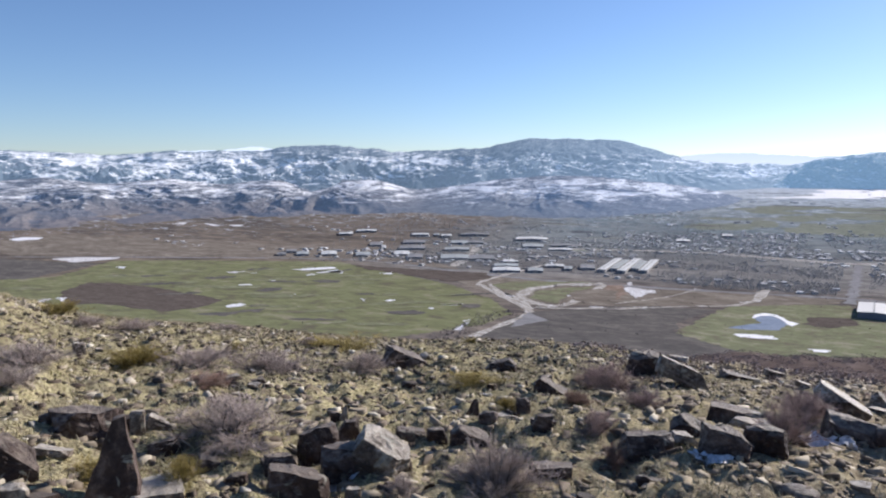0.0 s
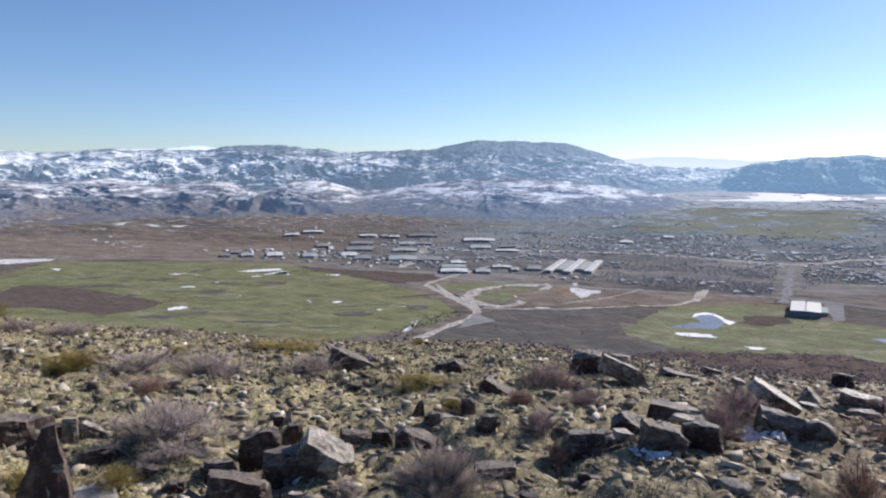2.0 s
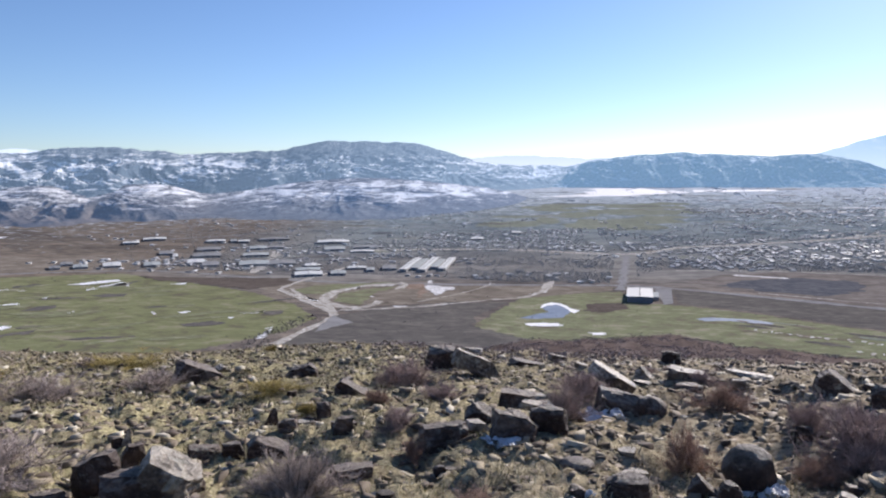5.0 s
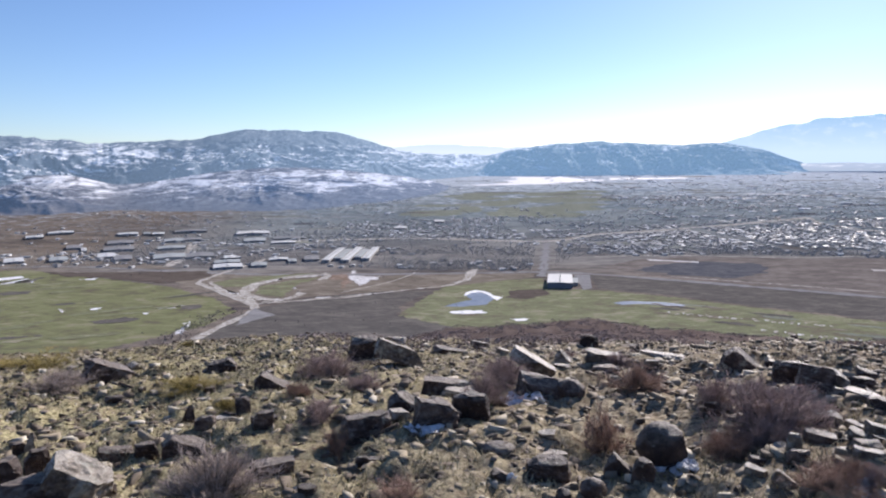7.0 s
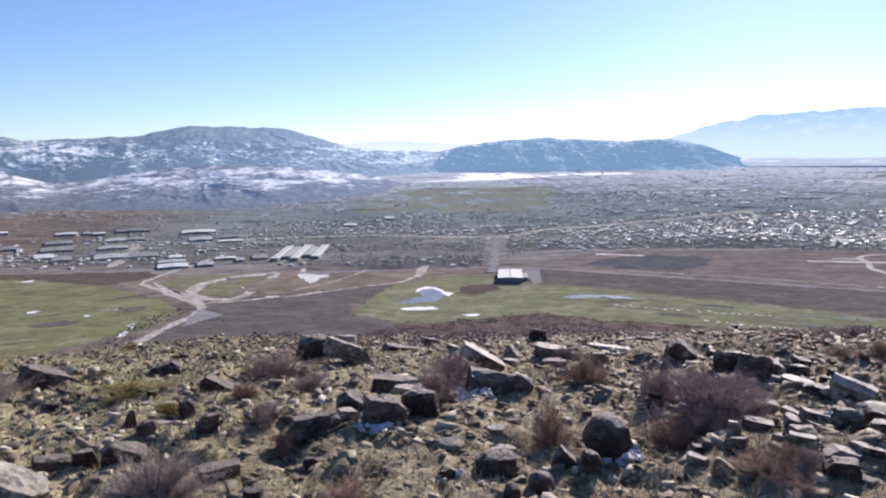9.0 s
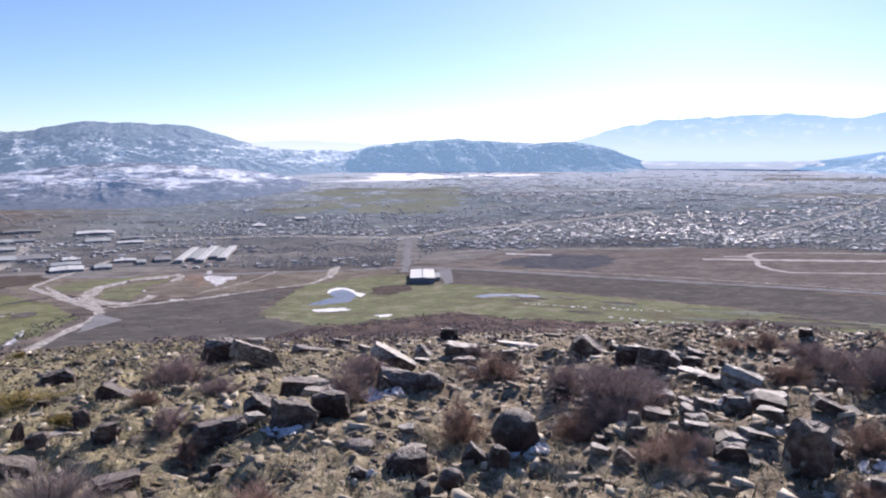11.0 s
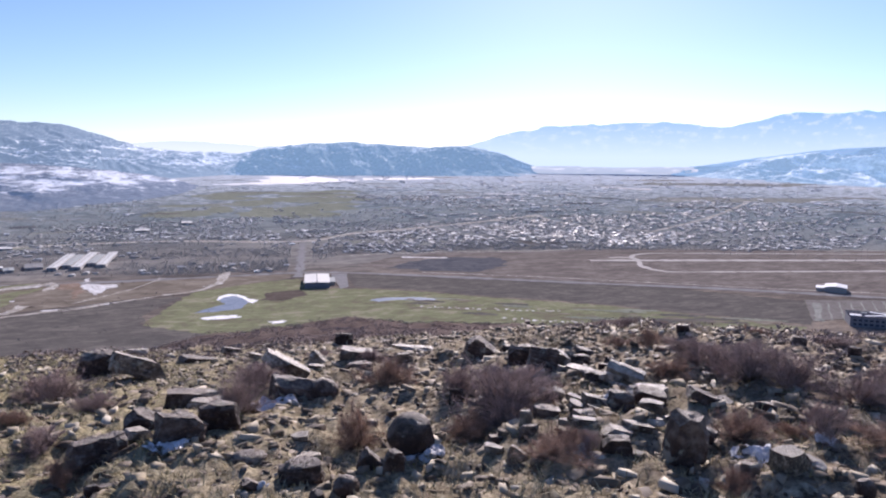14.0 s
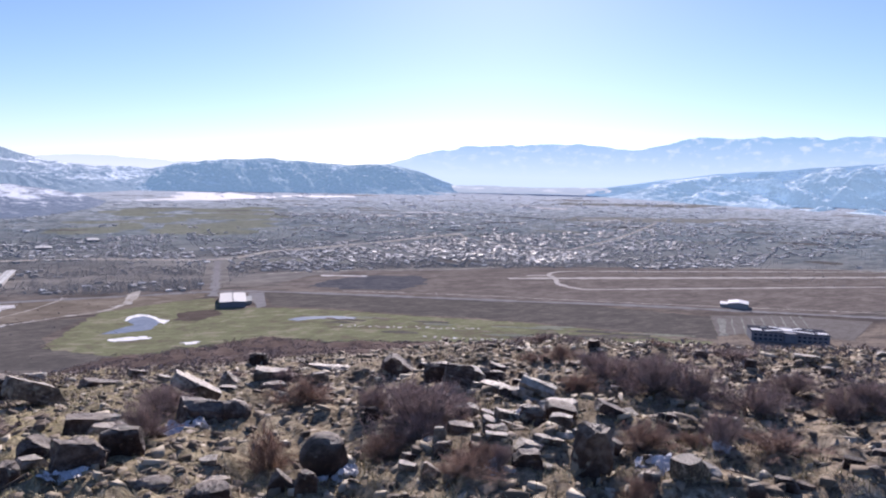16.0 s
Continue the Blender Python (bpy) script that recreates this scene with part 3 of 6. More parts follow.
patch("far_snowfield", [(190, 3600), (170, 3720), (240, 3760), (230, 3950), (480, 3960), (540, 3800), (700, 3660), (560, 3560), (443, 3490), (300, 3450), (100, 3440), (-40, 3450), (60, 3520)], M_SNOW, "wide flat snow-covered playa far down the valley", "snow", 1.0, 26, 30, 14)
patch("far_snowfield_strip", [(700, 3640), (720, 3760), (1100, 3700), (1090, 3640)], M_SNOW, "thin strip of snow at the foot of the hill", "snow", 1.0, 60, 10, 15)
patch("white_roof_field", [(1690, 2930), (1720, 2985), (1880, 2800), (1830, 2740)], M_THIN_SNOW, "bright snow-covered flat lot", "snow", 1.0, 40, 5, 16)
patch("tan_field_right", [(1500, 2390), (1720, 2470), (2300, 2130), (2100, 2080)], M_TAN, "pale dry field beside the town", "field", 1.0, 26, 26, 17)
patch("upper_tan_field", [(1900, 3030), (2050, 3100), (2700, 2680), (2500, 2620)], M_TAN, "pale dry field far in the valley", "field", 1.0, 26, 26, 18)
patch("tan_lot", [(390, 1560), (400, 1640), (520, 1620), (500, 1540)], M_TAN, "pale dry lot between the houses", "field", 0.6, 30, 6, 19)

# long pale and dark bands of fields far down the valley
rng = random.Random(12)
for k in range(120):
    az, r = rng.uniform(-58, 27), 1650 + 2350 * rng.random()
    x, y = -math.sin(radians(az)) * r, math.cos(radians(az)) * r
    if az > 6 and r > 2500:
        continue
    w, d = rng.uniform(60, 260) * r / 3000, rng.uniform(14, 55)
    m = rng.choice((M_TAN, M_TAN, M_WET, M_RUST, M_THIN_SNOW)) if r > 2800 else rng.choice((M_TAN, M_WET, M_BARE, M_MEADOW))
    words = {M_TAN: "pale dry", M_WET: "dark", M_RUST: "brown", M_THIN_SNOW: "snow-covered", M_BARE: "dark brown", M_MEADOW: "dull green"}[m]
    patch("far_field", oval(x, y, w, d, az + rng.uniform(-6, 6), 12, k), m, words + " strip of land far in the valley", "field", 1.0, 14, 9, 300 + k)

for k, ring in enumerate([[(-772, 918), (-772, 955), (-749, 971), (-735, 953), (-747, 923)],
                          [(-745, 1048), (-733, 1075), (-700, 1076), (-688, 1053), (-720, 1038)],
                          [(-862, 1155), (-765, 1172), (-772, 1269), (-753, 1153)],
                          [(-739, 730), (-690, 765), (-667, 798), (-671, 744)],
                          [(-676, 784), (-657, 811), (-646, 785)]]):
    patch("worn_plot", ring, M_BARE, "dull brown patch worn into the pasture", "field", 0.7, 8, 4, 500 + k)

# ponds and snow
patch("pond", [(-39, 951), (-17, 981), (0, 997), (-10, 1028), (-4, 1054), (10, 1062), (23, 1037), (32, 1003), (19, 962), (-12, 950)], M_ICE, "frozen blue golf pond with snowy banks", "pond", 1.0, 8, 1.5, 20)
patch("pond_bank", [(-12, 1028), (-8, 1057), (5, 1073), (19, 1065), (34, 1025), (45, 1013), (36, 992), (32, 1003), (23, 1035), (12, 1057), (-2, 1047), (-9, 1028)], M_SNOW, "white snow along the pond bank", "snow", 1.3, 8, 1.0, 21)
patch("second_pond", [(195, 972), (222, 985), (256, 979), (294, 958), (281, 945), (257, 953), (237, 964), (206, 958)], M_ICE, "long frozen pond on the golf course", "pond", 1.0, 10, 2.0, 22)
patch("left_pond", [(-1482, 1077), (-1443, 1122), (-1362, 1165), (-1334, 1132), (-1364, 1074), (-1363, 1054), (-1434, 1065)], M_THIN_SNOW, "pale icy pond beside the road", "pond", 1.0, 12, 6, 23)
for k, ring in enumerate([[(-964, 1074), (-944, 1100), (-912, 1098), (-898, 1087), (-944, 1066)],
                          [(-867, 1153), (-839, 1201), (-810, 1224), (-794, 1203), (-836, 1158)],
                          [(-839, 964), (-822, 978), (-808, 965), (-825, 950)],
                          [(-824, 1027), (-814, 1039), (-807, 1020)],
                          [(-702, 914), (-690, 931), (-685, 916), (-690, 903)],
                          [(-722, 801), (-718, 827), (-705, 823), (-700, 806), (-710, 792)],
                          [(-795, 1101), (-798, 1132), (-783, 1199), (-738, 1143), (-776, 1193), (-784, 1114)],
                          [(-534, 936), (-517, 949), (-518, 933)],
                          [(-572, 940), (-556, 926), (-555, 916)],
                          [(-1226, 1037), (-1214, 1052), (-1188, 1026)],
                          [(-1115, 949), (-1103, 946), (-1102, 939)],
                          [(-682, 1184), (-661, 1202), (-655, 1180)],
                          [(-408, 962), (-416, 949), (-436, 940), (-411, 946)],
                          [(-357, 861), (-363, 851), (-357, 846)],
                          [(-353, 796), (-352, 848), (-343, 798)],
                          [(-442, 913), (-434, 912), (-435, 903)],
                          [(-1016, 707), (-1019, 738), (-1004, 729), (-995, 702)],
                          [(-1017, 744), (-1002, 751), (-970, 723)],
                          [(-1875, 1246), (-1885, 1292), (-1833, 1315), (-1812, 1290), (-1831, 1238)],
                          [(-1568, 1262), (-1607, 1327), (-1572, 1303), (-1555, 1259)],
                          [(-1779, 1736), (-1774, 1794), (-1726, 1735)],
                          [(-1709, 1798), (-1619, 1784), (-1631, 1761)],
                          [(-1598, 1797), (-1559, 1837), (-1554, 1790)],
                          [(-1170, 1893), (-1115, 1921), (-1097, 1887), (-1147, 1862)],
                          [(-1187, 1828), (-1156, 1843), (-1147, 1807)],
                          [(-1962, 2118), (-1956, 2146), (-1921, 2095)],
                          [(-30, 914), (-18, 925), (15, 921), (20, 910), (11, 904), (-23, 904)],
                          [(49, 874), (68, 880), (70, 867), (56, 861)]]):
    patch("snow_patch", ring, M_SNOW if k % 4 else M_THIN_SNOW, "leftover patch of old snow on the grass", "snow patch", 0.6, 2.5, 3.6, 40 + k)
for k, ring in enumerate([[(-404, 1160), (-392, 1179), (-366, 1164), (-387, 1148)],
                          [(-363, 1152), (-333, 1206), (-316, 1200), (-340, 1144)],
                          [(-317, 1206), (-264, 1237), (-268, 1215), (-304, 1192)],
                          [(-415, 1104), (-365, 1055), (-348, 1047), (-373, 1052)],
                          [(-312, 1006), (-277, 1007), (-262, 1038), (-263, 1013), (-281, 991)],
                          [(-284, 1092), (-270, 1133), (-260, 1114), (-269, 1066)],
                          [(-257, 1104), (-256, 1181), (-255, 1228), (-251, 1177), (-251, 1107)],
                          [(-215, 1200), (-211, 1221), (-198, 1214), (-205, 1192)], [(-220, 1250), (-216, 1273), (-208, 1242), (-213, 1226)], [(-196, 1172), (-185, 1189), (-184, 1160), (-190, 1146)],
                          [(-186, 1201), (-163, 1205), (-169, 1184)],
                          [(-233, 1017), (-205, 1021), (-223, 1008)],
                          [(-170, 1036), (-152, 1049), (-155, 1036)],
                          [(-32, 1142), (-11, 1167), (-4, 1207), (-7, 1159)],
                          [(-112, 1228), (-102, 1251), (-104, 1220)]]):
    patch("snow_patch", ring, M_THIN_SNOW if k % 3 else M_SNOW, "thin snow lying along the dirt track", "snow patch", 0.6, 2.5, 4.5, 140 + k)
rng = random.Random(5)
for k in range(44):
    f = rng.random()
    x, y = 240 + 400 * f + rng.uniform(-16, 16), 950 - 240 * f + rng.uniform(-70, 40) * (1 - 0.5 * f)
    big = k % 2
    m, word = ((M_RUST, "dull brown rough"), (M_BARE, "dark brush rough"), (M_RUST, "dry brown rough"), (M_MEADOW, "pale dry rough"))[k % 4]
    patch("rough_patch", oval(x, y, rng.uniform(14, 34) + 34 * big, rng.uniform(5, 10) + 5 * big, -28, 11, k), m, word + " on the golf course", "rough patch", 1.1, 4, 3.0, 80 + k)
for k in range(46):
    f, g = rng.random(), rng.random()
    x, y = -1150 + 760 * f, 730 + 330 * g + 120 * (1 - abs(2 * f - 0.9))
    m, word = ((M_GOLF, "yellowish worn"), (M_BARE, "dull brown"), (M_GOLF, "dry pale green"))[k % 3]
    patch("worn_plot", oval(x, y, rng.uniform(30, 110), rng.uniform(10, 36), rng.uniform(15, 45), 12, k), m, word + " patch in the pasture", "field", 0.7, 7, 6.0, 560 + k)

# pale stony spots in two rows along the fairway
rng = random.Random(17)
for x0, y0, x1, y1, n in ((250, 908, 427, 831, 30), (339, 808, 448, 748, 22)):
    for k in range(n):
        f = (k + rng.random()) / n
        patch("stony_spot", oval(x0 + (x1 - x0) * f + rng.uniform(-4, 4), y0 + (y1 - y0) * f + rng.uniform(-6, 6), rng.uniform(2.5, 7), rng.uniform(4, 9), -28, 9, k),
              M_THIN_SNOW if k % 3 == 0 else M_DIRT, "pale stony spot on the golf course", "stony spot", 1.1, 3, 0.8, 900 + k)

# roads and tracks
strip("road_valley", [(-587, 1278), (-322, 1226), (-17, 1236), (120, 1244), (210, 1220), (336, 1152), (585, 1004), (760, 905), (1003, 738), (1300, 560)], 17, M_ROAD, "grey valley road past the golf course")
strip("road_left", [(-1950, 940), (-1617, 1051), (-1248, 1205), (-845, 1340), (-587, 1278)], 12, M_ROAD, "long straight grey road above the pasture")
strip("road_upper", [(336, 1190), (520, 1090), (680, 985), (880, 860), (1150, 700)], 5, M_DIRT, "thin pale track along the airfield")
strip("road_north", [(116, 1197), (128, 1260), (180, 1690)], 17, M_ROAD, "straight street running into the town")
strip("road_town", [(-500, 1740), (-150, 1800), (180, 1720), (366, 1891), (792, 2046), (998, 2130)], 26, M_DIRT, "pale main road through the town", lift=1.5)
strip("road_town_bend", [(998, 2130), (985, 1960), (1150, 1700)], 14, M_DIRT, "pale main road bending through the town", lift=1.5)
strip("road_field_edge", [(250, 1445), (440, 1450), (620, 1412), (880, 1405), (1519, 1175), (1850, 1000)], 7, M_DIRT, "pale track along the edge of the town")
patch("gravel_fan", [(-299, 946), (-281, 920), (-259, 898), (-280, 866), (-290, 839), (-297, 885)], M_ROAD, "pale grey gravel spreading beside the dirt road", "gravel", 0.7, 12, 4, 51)
patch("loop_grass", [(-333, 1048), (-343, 1106), (-307, 1165), (-265, 1196), (-284, 1115), (-282, 1024)], M_GOLF, "dull green grass inside the dirt loop", "field", 0.6, 14, 4, 52)
patch("loop_grass", [(-433, 1141), (-412, 1191), (-324, 1231), (-267, 1249), (-319, 1212), (-358, 1154), (-368, 1106), (-397, 1105)], M_GOLF, "dull green grass beside the dirt road", "field", 0.6, 14, 4, 53)
patch("snow_patch", [(-220, 1190), (-208, 1218), (-178, 1201), (-156, 1200), (-172, 1148), (-178, 1115), (-196, 1154)], M_THIN_SNOW, "broken thin snow on the rusty land", "snow patch", 0.8, 6, 6, 55)
patch("rust_bank", [(-253, 1226), (-219, 1227), (-200, 1147), (-202, 1082), (-224, 1113)], M_REDSOIL, "reddish bare earth by the track", "field", 0.7, 10, 5, 56)
patch("dark_strip", [(-800, 1271), (-718, 1265), (-640, 1260), (-571, 1270), (-488, 1273), (-459, 1216), (-483, 1173), (-513, 1140), (-575, 1165), (-658, 1201), (-731, 1221)], M_PLOUGH, "dark brown strip between pasture and sheds", "field", 0.7, 14, 6, 57)
patch("rusty_plot", [(-282, 1071), (-286, 1143), (-251, 1177), (-217, 1168), (-207, 1094), (-238, 1039)], M_RUST, "reddish bare earth beside the snow", "field", 0.7, 12, 5, 54)
strip("dirt_road", [(-348, 637), (-338, 698), (-319, 760), (-308, 838), (-300, 891), (-300, 946), (-322, 982), (-359, 1025), (-440, 1124), (-460, 1162), (-446, 1290), (-425, 1426)], 11, M_DIRT, "wide pale dirt road climbing from the hill's foot")
strip("dirt_loop", [(-336, 1037), (-310, 1009), (-285, 998), (-268, 1006), (-260, 1046), (-256, 1105), (-254, 1175), (-252, 1226)], 15, M_DIRT, "pale dirt track looping over rusty land")
strip("dirt_loop_branch", [(-342, 1016), (-352, 1074), (-356, 1126), (-345, 1176), (-326, 1201), (-294, 1215), (-257, 1237)], 20, M_DIRT, "pale dirt track with snow beside it")
strip("dirt_branch", [(-308, 960), (-348, 1014), (-400, 1090), (-442, 1158)], 9, M_DIRT, "second pale track beside the dirt road")
strip("dirt_cross", [(-357, 1059), (-338, 1035), (-300, 946)], 13, M_DIRT, "short dirt track joining the loop and the road")
strip("dirt_path", [(-305, 971), (-234, 1003), (-149, 1046), (-97, 1079), (-37, 1115), (-4, 1181), (7, 1269), (17, 1350)], 5, M_DIRT, "thin pale track over the brown land")
strip("dirt_path", [(-200, 1056), (-138, 1147), (-96, 1248)], 4, M_DIRT, "thin pale track over the brown land")
strip("dirt_spur", [(-302, 984), (-257, 991), (-201, 1010), (-171, 1027), (-153, 1051)], 7, M_DIRT, "thin dirt track over the brown land")
strip("dirt_bend", [(-85, 1087), (-44, 1108), (-23, 1138), (-9, 1179), (-3, 1251), (7, 1278)], 10, M_DIRT, "short dirt track to the road")
strip("street_industrial", [(-590, 1330), (-610, 1450), (-640, 1560), (-690, 1720)], 20, M_DIRT, "pale street between industrial sheds")
strip("runway", [(700, 1250), (803, 1222), (1145, 1132), (1700, 985)], 22, M_RUNWAY, "pale concrete runway")
strip("runway_threshold", [(760, 1275), (803, 1264), (790, 1215), (759, 1154), (761, 1095), (820, 1066), (1294, 953), (1700, 850)], 12, M_RUNWAY, "pale concrete taxiway")
strip("taxiway", [(803, 1264), (875, 1310), (1100, 1250), (1519, 1130), (1800, 1040)], 10, M_RUNWAY, "pale taxiway along the runway")
strip("road_town_edge", [(1150, 1700), (1500, 1900), (1900, 2200)], 12, M_DIRT, "pale street at the edge of town")
strip("country_road", [(-1100, 1900), (-600, 2250), (-200, 2200), (180, 1720)], 12, M_ROAD, "grey road over the outskirts", lift=2.0)


# ---------------------------------------------------------------- buildings
def part(name, bm, material, parent, label=""):
    me = bpy.data.meshes.new(name)
    bm.to_mesh(me)
    bm.free()
    me.materials.append(material)
    ob = new(name, me)
    ob.parent = parent
    if label:
        tagged(ob, label)
    return ob


def box(bm, x0, x1, y0, y1, z0, z1):
    v = [bm.verts.new(p) for p in ((x0, y0, z0), (x1, y0, z0), (x1, y1, z0), (x0, y1, z0), (x0, y0, z1), (x1, y0, z1), (x1, y1, z1), (x0, y1, z1))]
    for f in ((3, 2, 1, 0), (4, 5, 6, 7), (0, 1, 5, 4), (1, 2, 6, 5), (2, 3, 7, 6), (3, 0, 4, 7)):
        bm.faces.new([v[k] for k in f])
    return bm


def gable(bm, w, d, z0, rise, over=0.6, thick=0.35):
    """A gable roof with its ridge along y."""
    a, b = w / 2 + over, d / 2 + over
    drop = rise * over / (w / 2)
    low, top = z0 - drop, z0 + rise
    prof = [(-a, low), (0, top), (a, low), (a, low - thick), (0, top - thick), (-a, low - thick)]
    front = [bm.verts.new((x, -b, z)) for x, z in prof]
    back = [bm.verts.new((x, b, z)) for x, z in prof]
    n = len(prof)
    for k in range(n):
        bm.faces.new((front[k], front[(k + 1) % n], back[(k + 1) % n], back[k]))
    for ring, flip in ((front, True), (back, False)):
        for q in ((0, 1, 4, 5), (1, 2, 3, 4)):
            f = [ring[k] for k in q]
            bm.faces.new(f[::-1] if flip else f)
    bmesh.ops.recalc_face_normals(bm, faces=bm.faces[:])
    return bm


def house_body(bm, w, d, h, rise):
    """Walls with gable ends."""
    pts = [(-w / 2, 0), (w / 2, 0), (w / 2, h), (0, h + rise), (-w / 2, h)]
    f = [bm.verts.new((x, -d / 2, z)) for x, z in pts]
    b = [bm.verts.new((x, d / 2, z)) for x, z in pts]
    bm.faces.new(f)
    bm.faces.new(b[::-1])
    for k in range(5):
        bm.faces.new((f[k], b[k], b[(k + 1) % 5], f[(k + 1) % 5]))
    bmesh.ops.recalc_face_normals(bm, faces=bm.faces[:])
    return bm


def tint_material(name, stops, rough=0.9, spec=0.1):
    """One colour out of a range for each object."""
    n = Nodes(name)
    oi = n.node("ObjectInfo")
    ramp = n.node("ValToRGB")
    ramp.color_ramp.interpolation = "CONSTANT"
    e = ramp.color_ramp.elements
    while len(e) < len(stops):
        e.new(0.5)
    for el, (pos, col) in zip(e, stops):
        el.position, el.color = pos, (*col, 1)
    n.link(oi.outputs["Random"], ramp.inputs[0])
    grime = n.noise(n.local(), 0.8, 5)
    col = n.mix(n.band(grime, 0.35, 0.8), ramp.outputs[0], (0.18, 0.17, 0.16), "MULTIPLY")
    return n.done(n.mix(0.75, ramp.outputs[0], col), rough, spec=spec)


ROOFS = [(0.0, (0.30, 0.295, 0.295)), (0.22, (0.40, 0.385, 0.375)), (0.42, (0.50, 0.48, 0.46)), (0.60, (0.58, 0.58, 0.575)), (0.76, (0.72, 0.73, 0.74)), (0.88, (0.86, 0.87, 0.87))]
WALLS = [(0.0, (0.56, 0.54, 0.53)), (0.3, (0.66, 0.645, 0.63)), (0.6, (0.52, 0.51, 0.50)), (0.88, (0.72, 0.71, 0.70))]
M_HROOF, M_HWALL = tint_material("house_roof", ROOFS), tint_material("house_wall", WALLS)
M_WHITE_ROOF = simple("white_metal_roof", (0.66, 0.67, 0.68), (0.80, 0.81, 0.82), 0.2, 0.7, spec=0.15)
M_GREY_ROOF = simple("grey_metal_roof", (0.30, 0.325, 0.325), (0.43, 0.455, 0.45), 0.2, 0.8, spec=0.05)
M_SHED_ROOF = simple("dull_shed_roof", (0.17, 0.17, 0.17), (0.30, 0.30, 0.295), 0.08, 0.7, spec=0.15)
M_PALE_ROOF = simple("pale_metal_roof", (0.50, 0.51, 0.50), (0.66, 0.67, 0.65), 0.12, 0.8, spec=0.05)
M_CREAM_ROOF = simple("cream_metal_roof", (0.60, 0.60, 0.57), (0.74, 0.73, 0.69), 0.2, 0.75, spec=0.1)
M_SHED_WALL = simple("shed_wall", (0.26, 0.25, 0.245), (0.38, 0.365, 0.35), 0.3, 0.8)
M_DARK_WALL = simple("dark_wall", (0.13, 0.14, 0.17), (0.19, 0.20, 0.23), 0.3, 0.7)
M_DARK_ROOF = simple("dark_flat_roof", (0.05, 0.055, 0.07), (0.085, 0.09, 0.11), 0.15, 0.95, spec=0.0)
M_SHED_DOOR = simple("shed_door", (0.14, 0.15, 0.18), (0.18, 0.19, 0.22), 0.3, 0.7)
M_GLASSY = simple("window_glass", (0.03, 0.04, 0.06), (0.05, 0.06, 0.08), 0.5, 0.15, spec=0.6)


def shed(x, y, w, d, h, turn, roof, label, name="industrial_shed", category="shed", group="industrial sheds"):
    """A long metal shed with a shallow gable roof, doors and ridge vents."""
    base = new(name)
    base.matrix_world = pose(x, y, drape(x, y, 0), 0, 0, turn)
    rise = w * 0.02 + 0.2
    part("wall", house_body(bmesh.new(), w, d, h, rise), M_SHED_WALL, base)
    top = part("roof", gable(bmesh.new(), w, d, h + 0.1, rise, 0.5), roof, base)
    part("ridge_vent", box(bmesh.new(), -0.5, 0.5, -d * 0.42, d * 0.42, h + rise - 0.1, h + rise + 0.7), M_SHED_WALL, top)
    n = max(1, int(w / 12))
    for k in range(n):
        cx = (k + 0.5) / n * w - w / 2
        part("door", box(bmesh.new(), cx - 2.2, cx + 2.2, -d / 2 - 0.12, -d / 2 + 0.1, 0, min(h - 1, 4.5)), M_DARK_WALL, base)
    return tagged(base, label, category, group)


def warehouse():
    base = new("warehouse")
    base.matrix_world = pose(142, 1130, drape(142, 1130, 0), 0, 0, -7)
    w, d, h = 38, 84, 8.5
    part("wall", house_body(bmesh.new(), w, d, h, 0.8), M_DARK_WALL, base)
    top = part("roof", gable(bmesh.new(), w, d, h + 0.1, 0.8, 0.8, 0.5), M_CREAM_ROOF, base, "pale cream metal roof")
    for k in range(5):
        cx = -13 + 6.5 * k
        part("door", box(bmesh.new(), cx - 2.4, cx + 2.4, -d / 2 - 0.15, -d / 2 + 0.1, 0, 5), M_SHED_DOOR, base)
    for k in range(8):
        cy = -38 + 11 * k
        part("roof_vent", box(bmesh.new(), -1, 1, cy - 1, cy + 1, h + 0.7, h + 1.5), M_SHED_WALL, top)
    part("annex", box(bmesh.new(), w / 2 + 0.1, w / 2 + 9, -20, 26, 0, 5), M_SHED_WALL, base)
    part("annex_roof", box(bmesh.new(), w / 2 + 0.1, w / 2 + 9.6, -20.5, 26.5, 5.02, 5.5), M_GREY_ROOF, base)
    tagged(base, "large pale-roofed warehouse with dark walls beside the golf course", "warehouse")
    patch("yard", [(170, 1070), (186, 1085), (204, 1212), (176, 1212)], M_ROAD, "grey paved yard beside the warehouse", "yard", 0.9, 30, 1, 31)


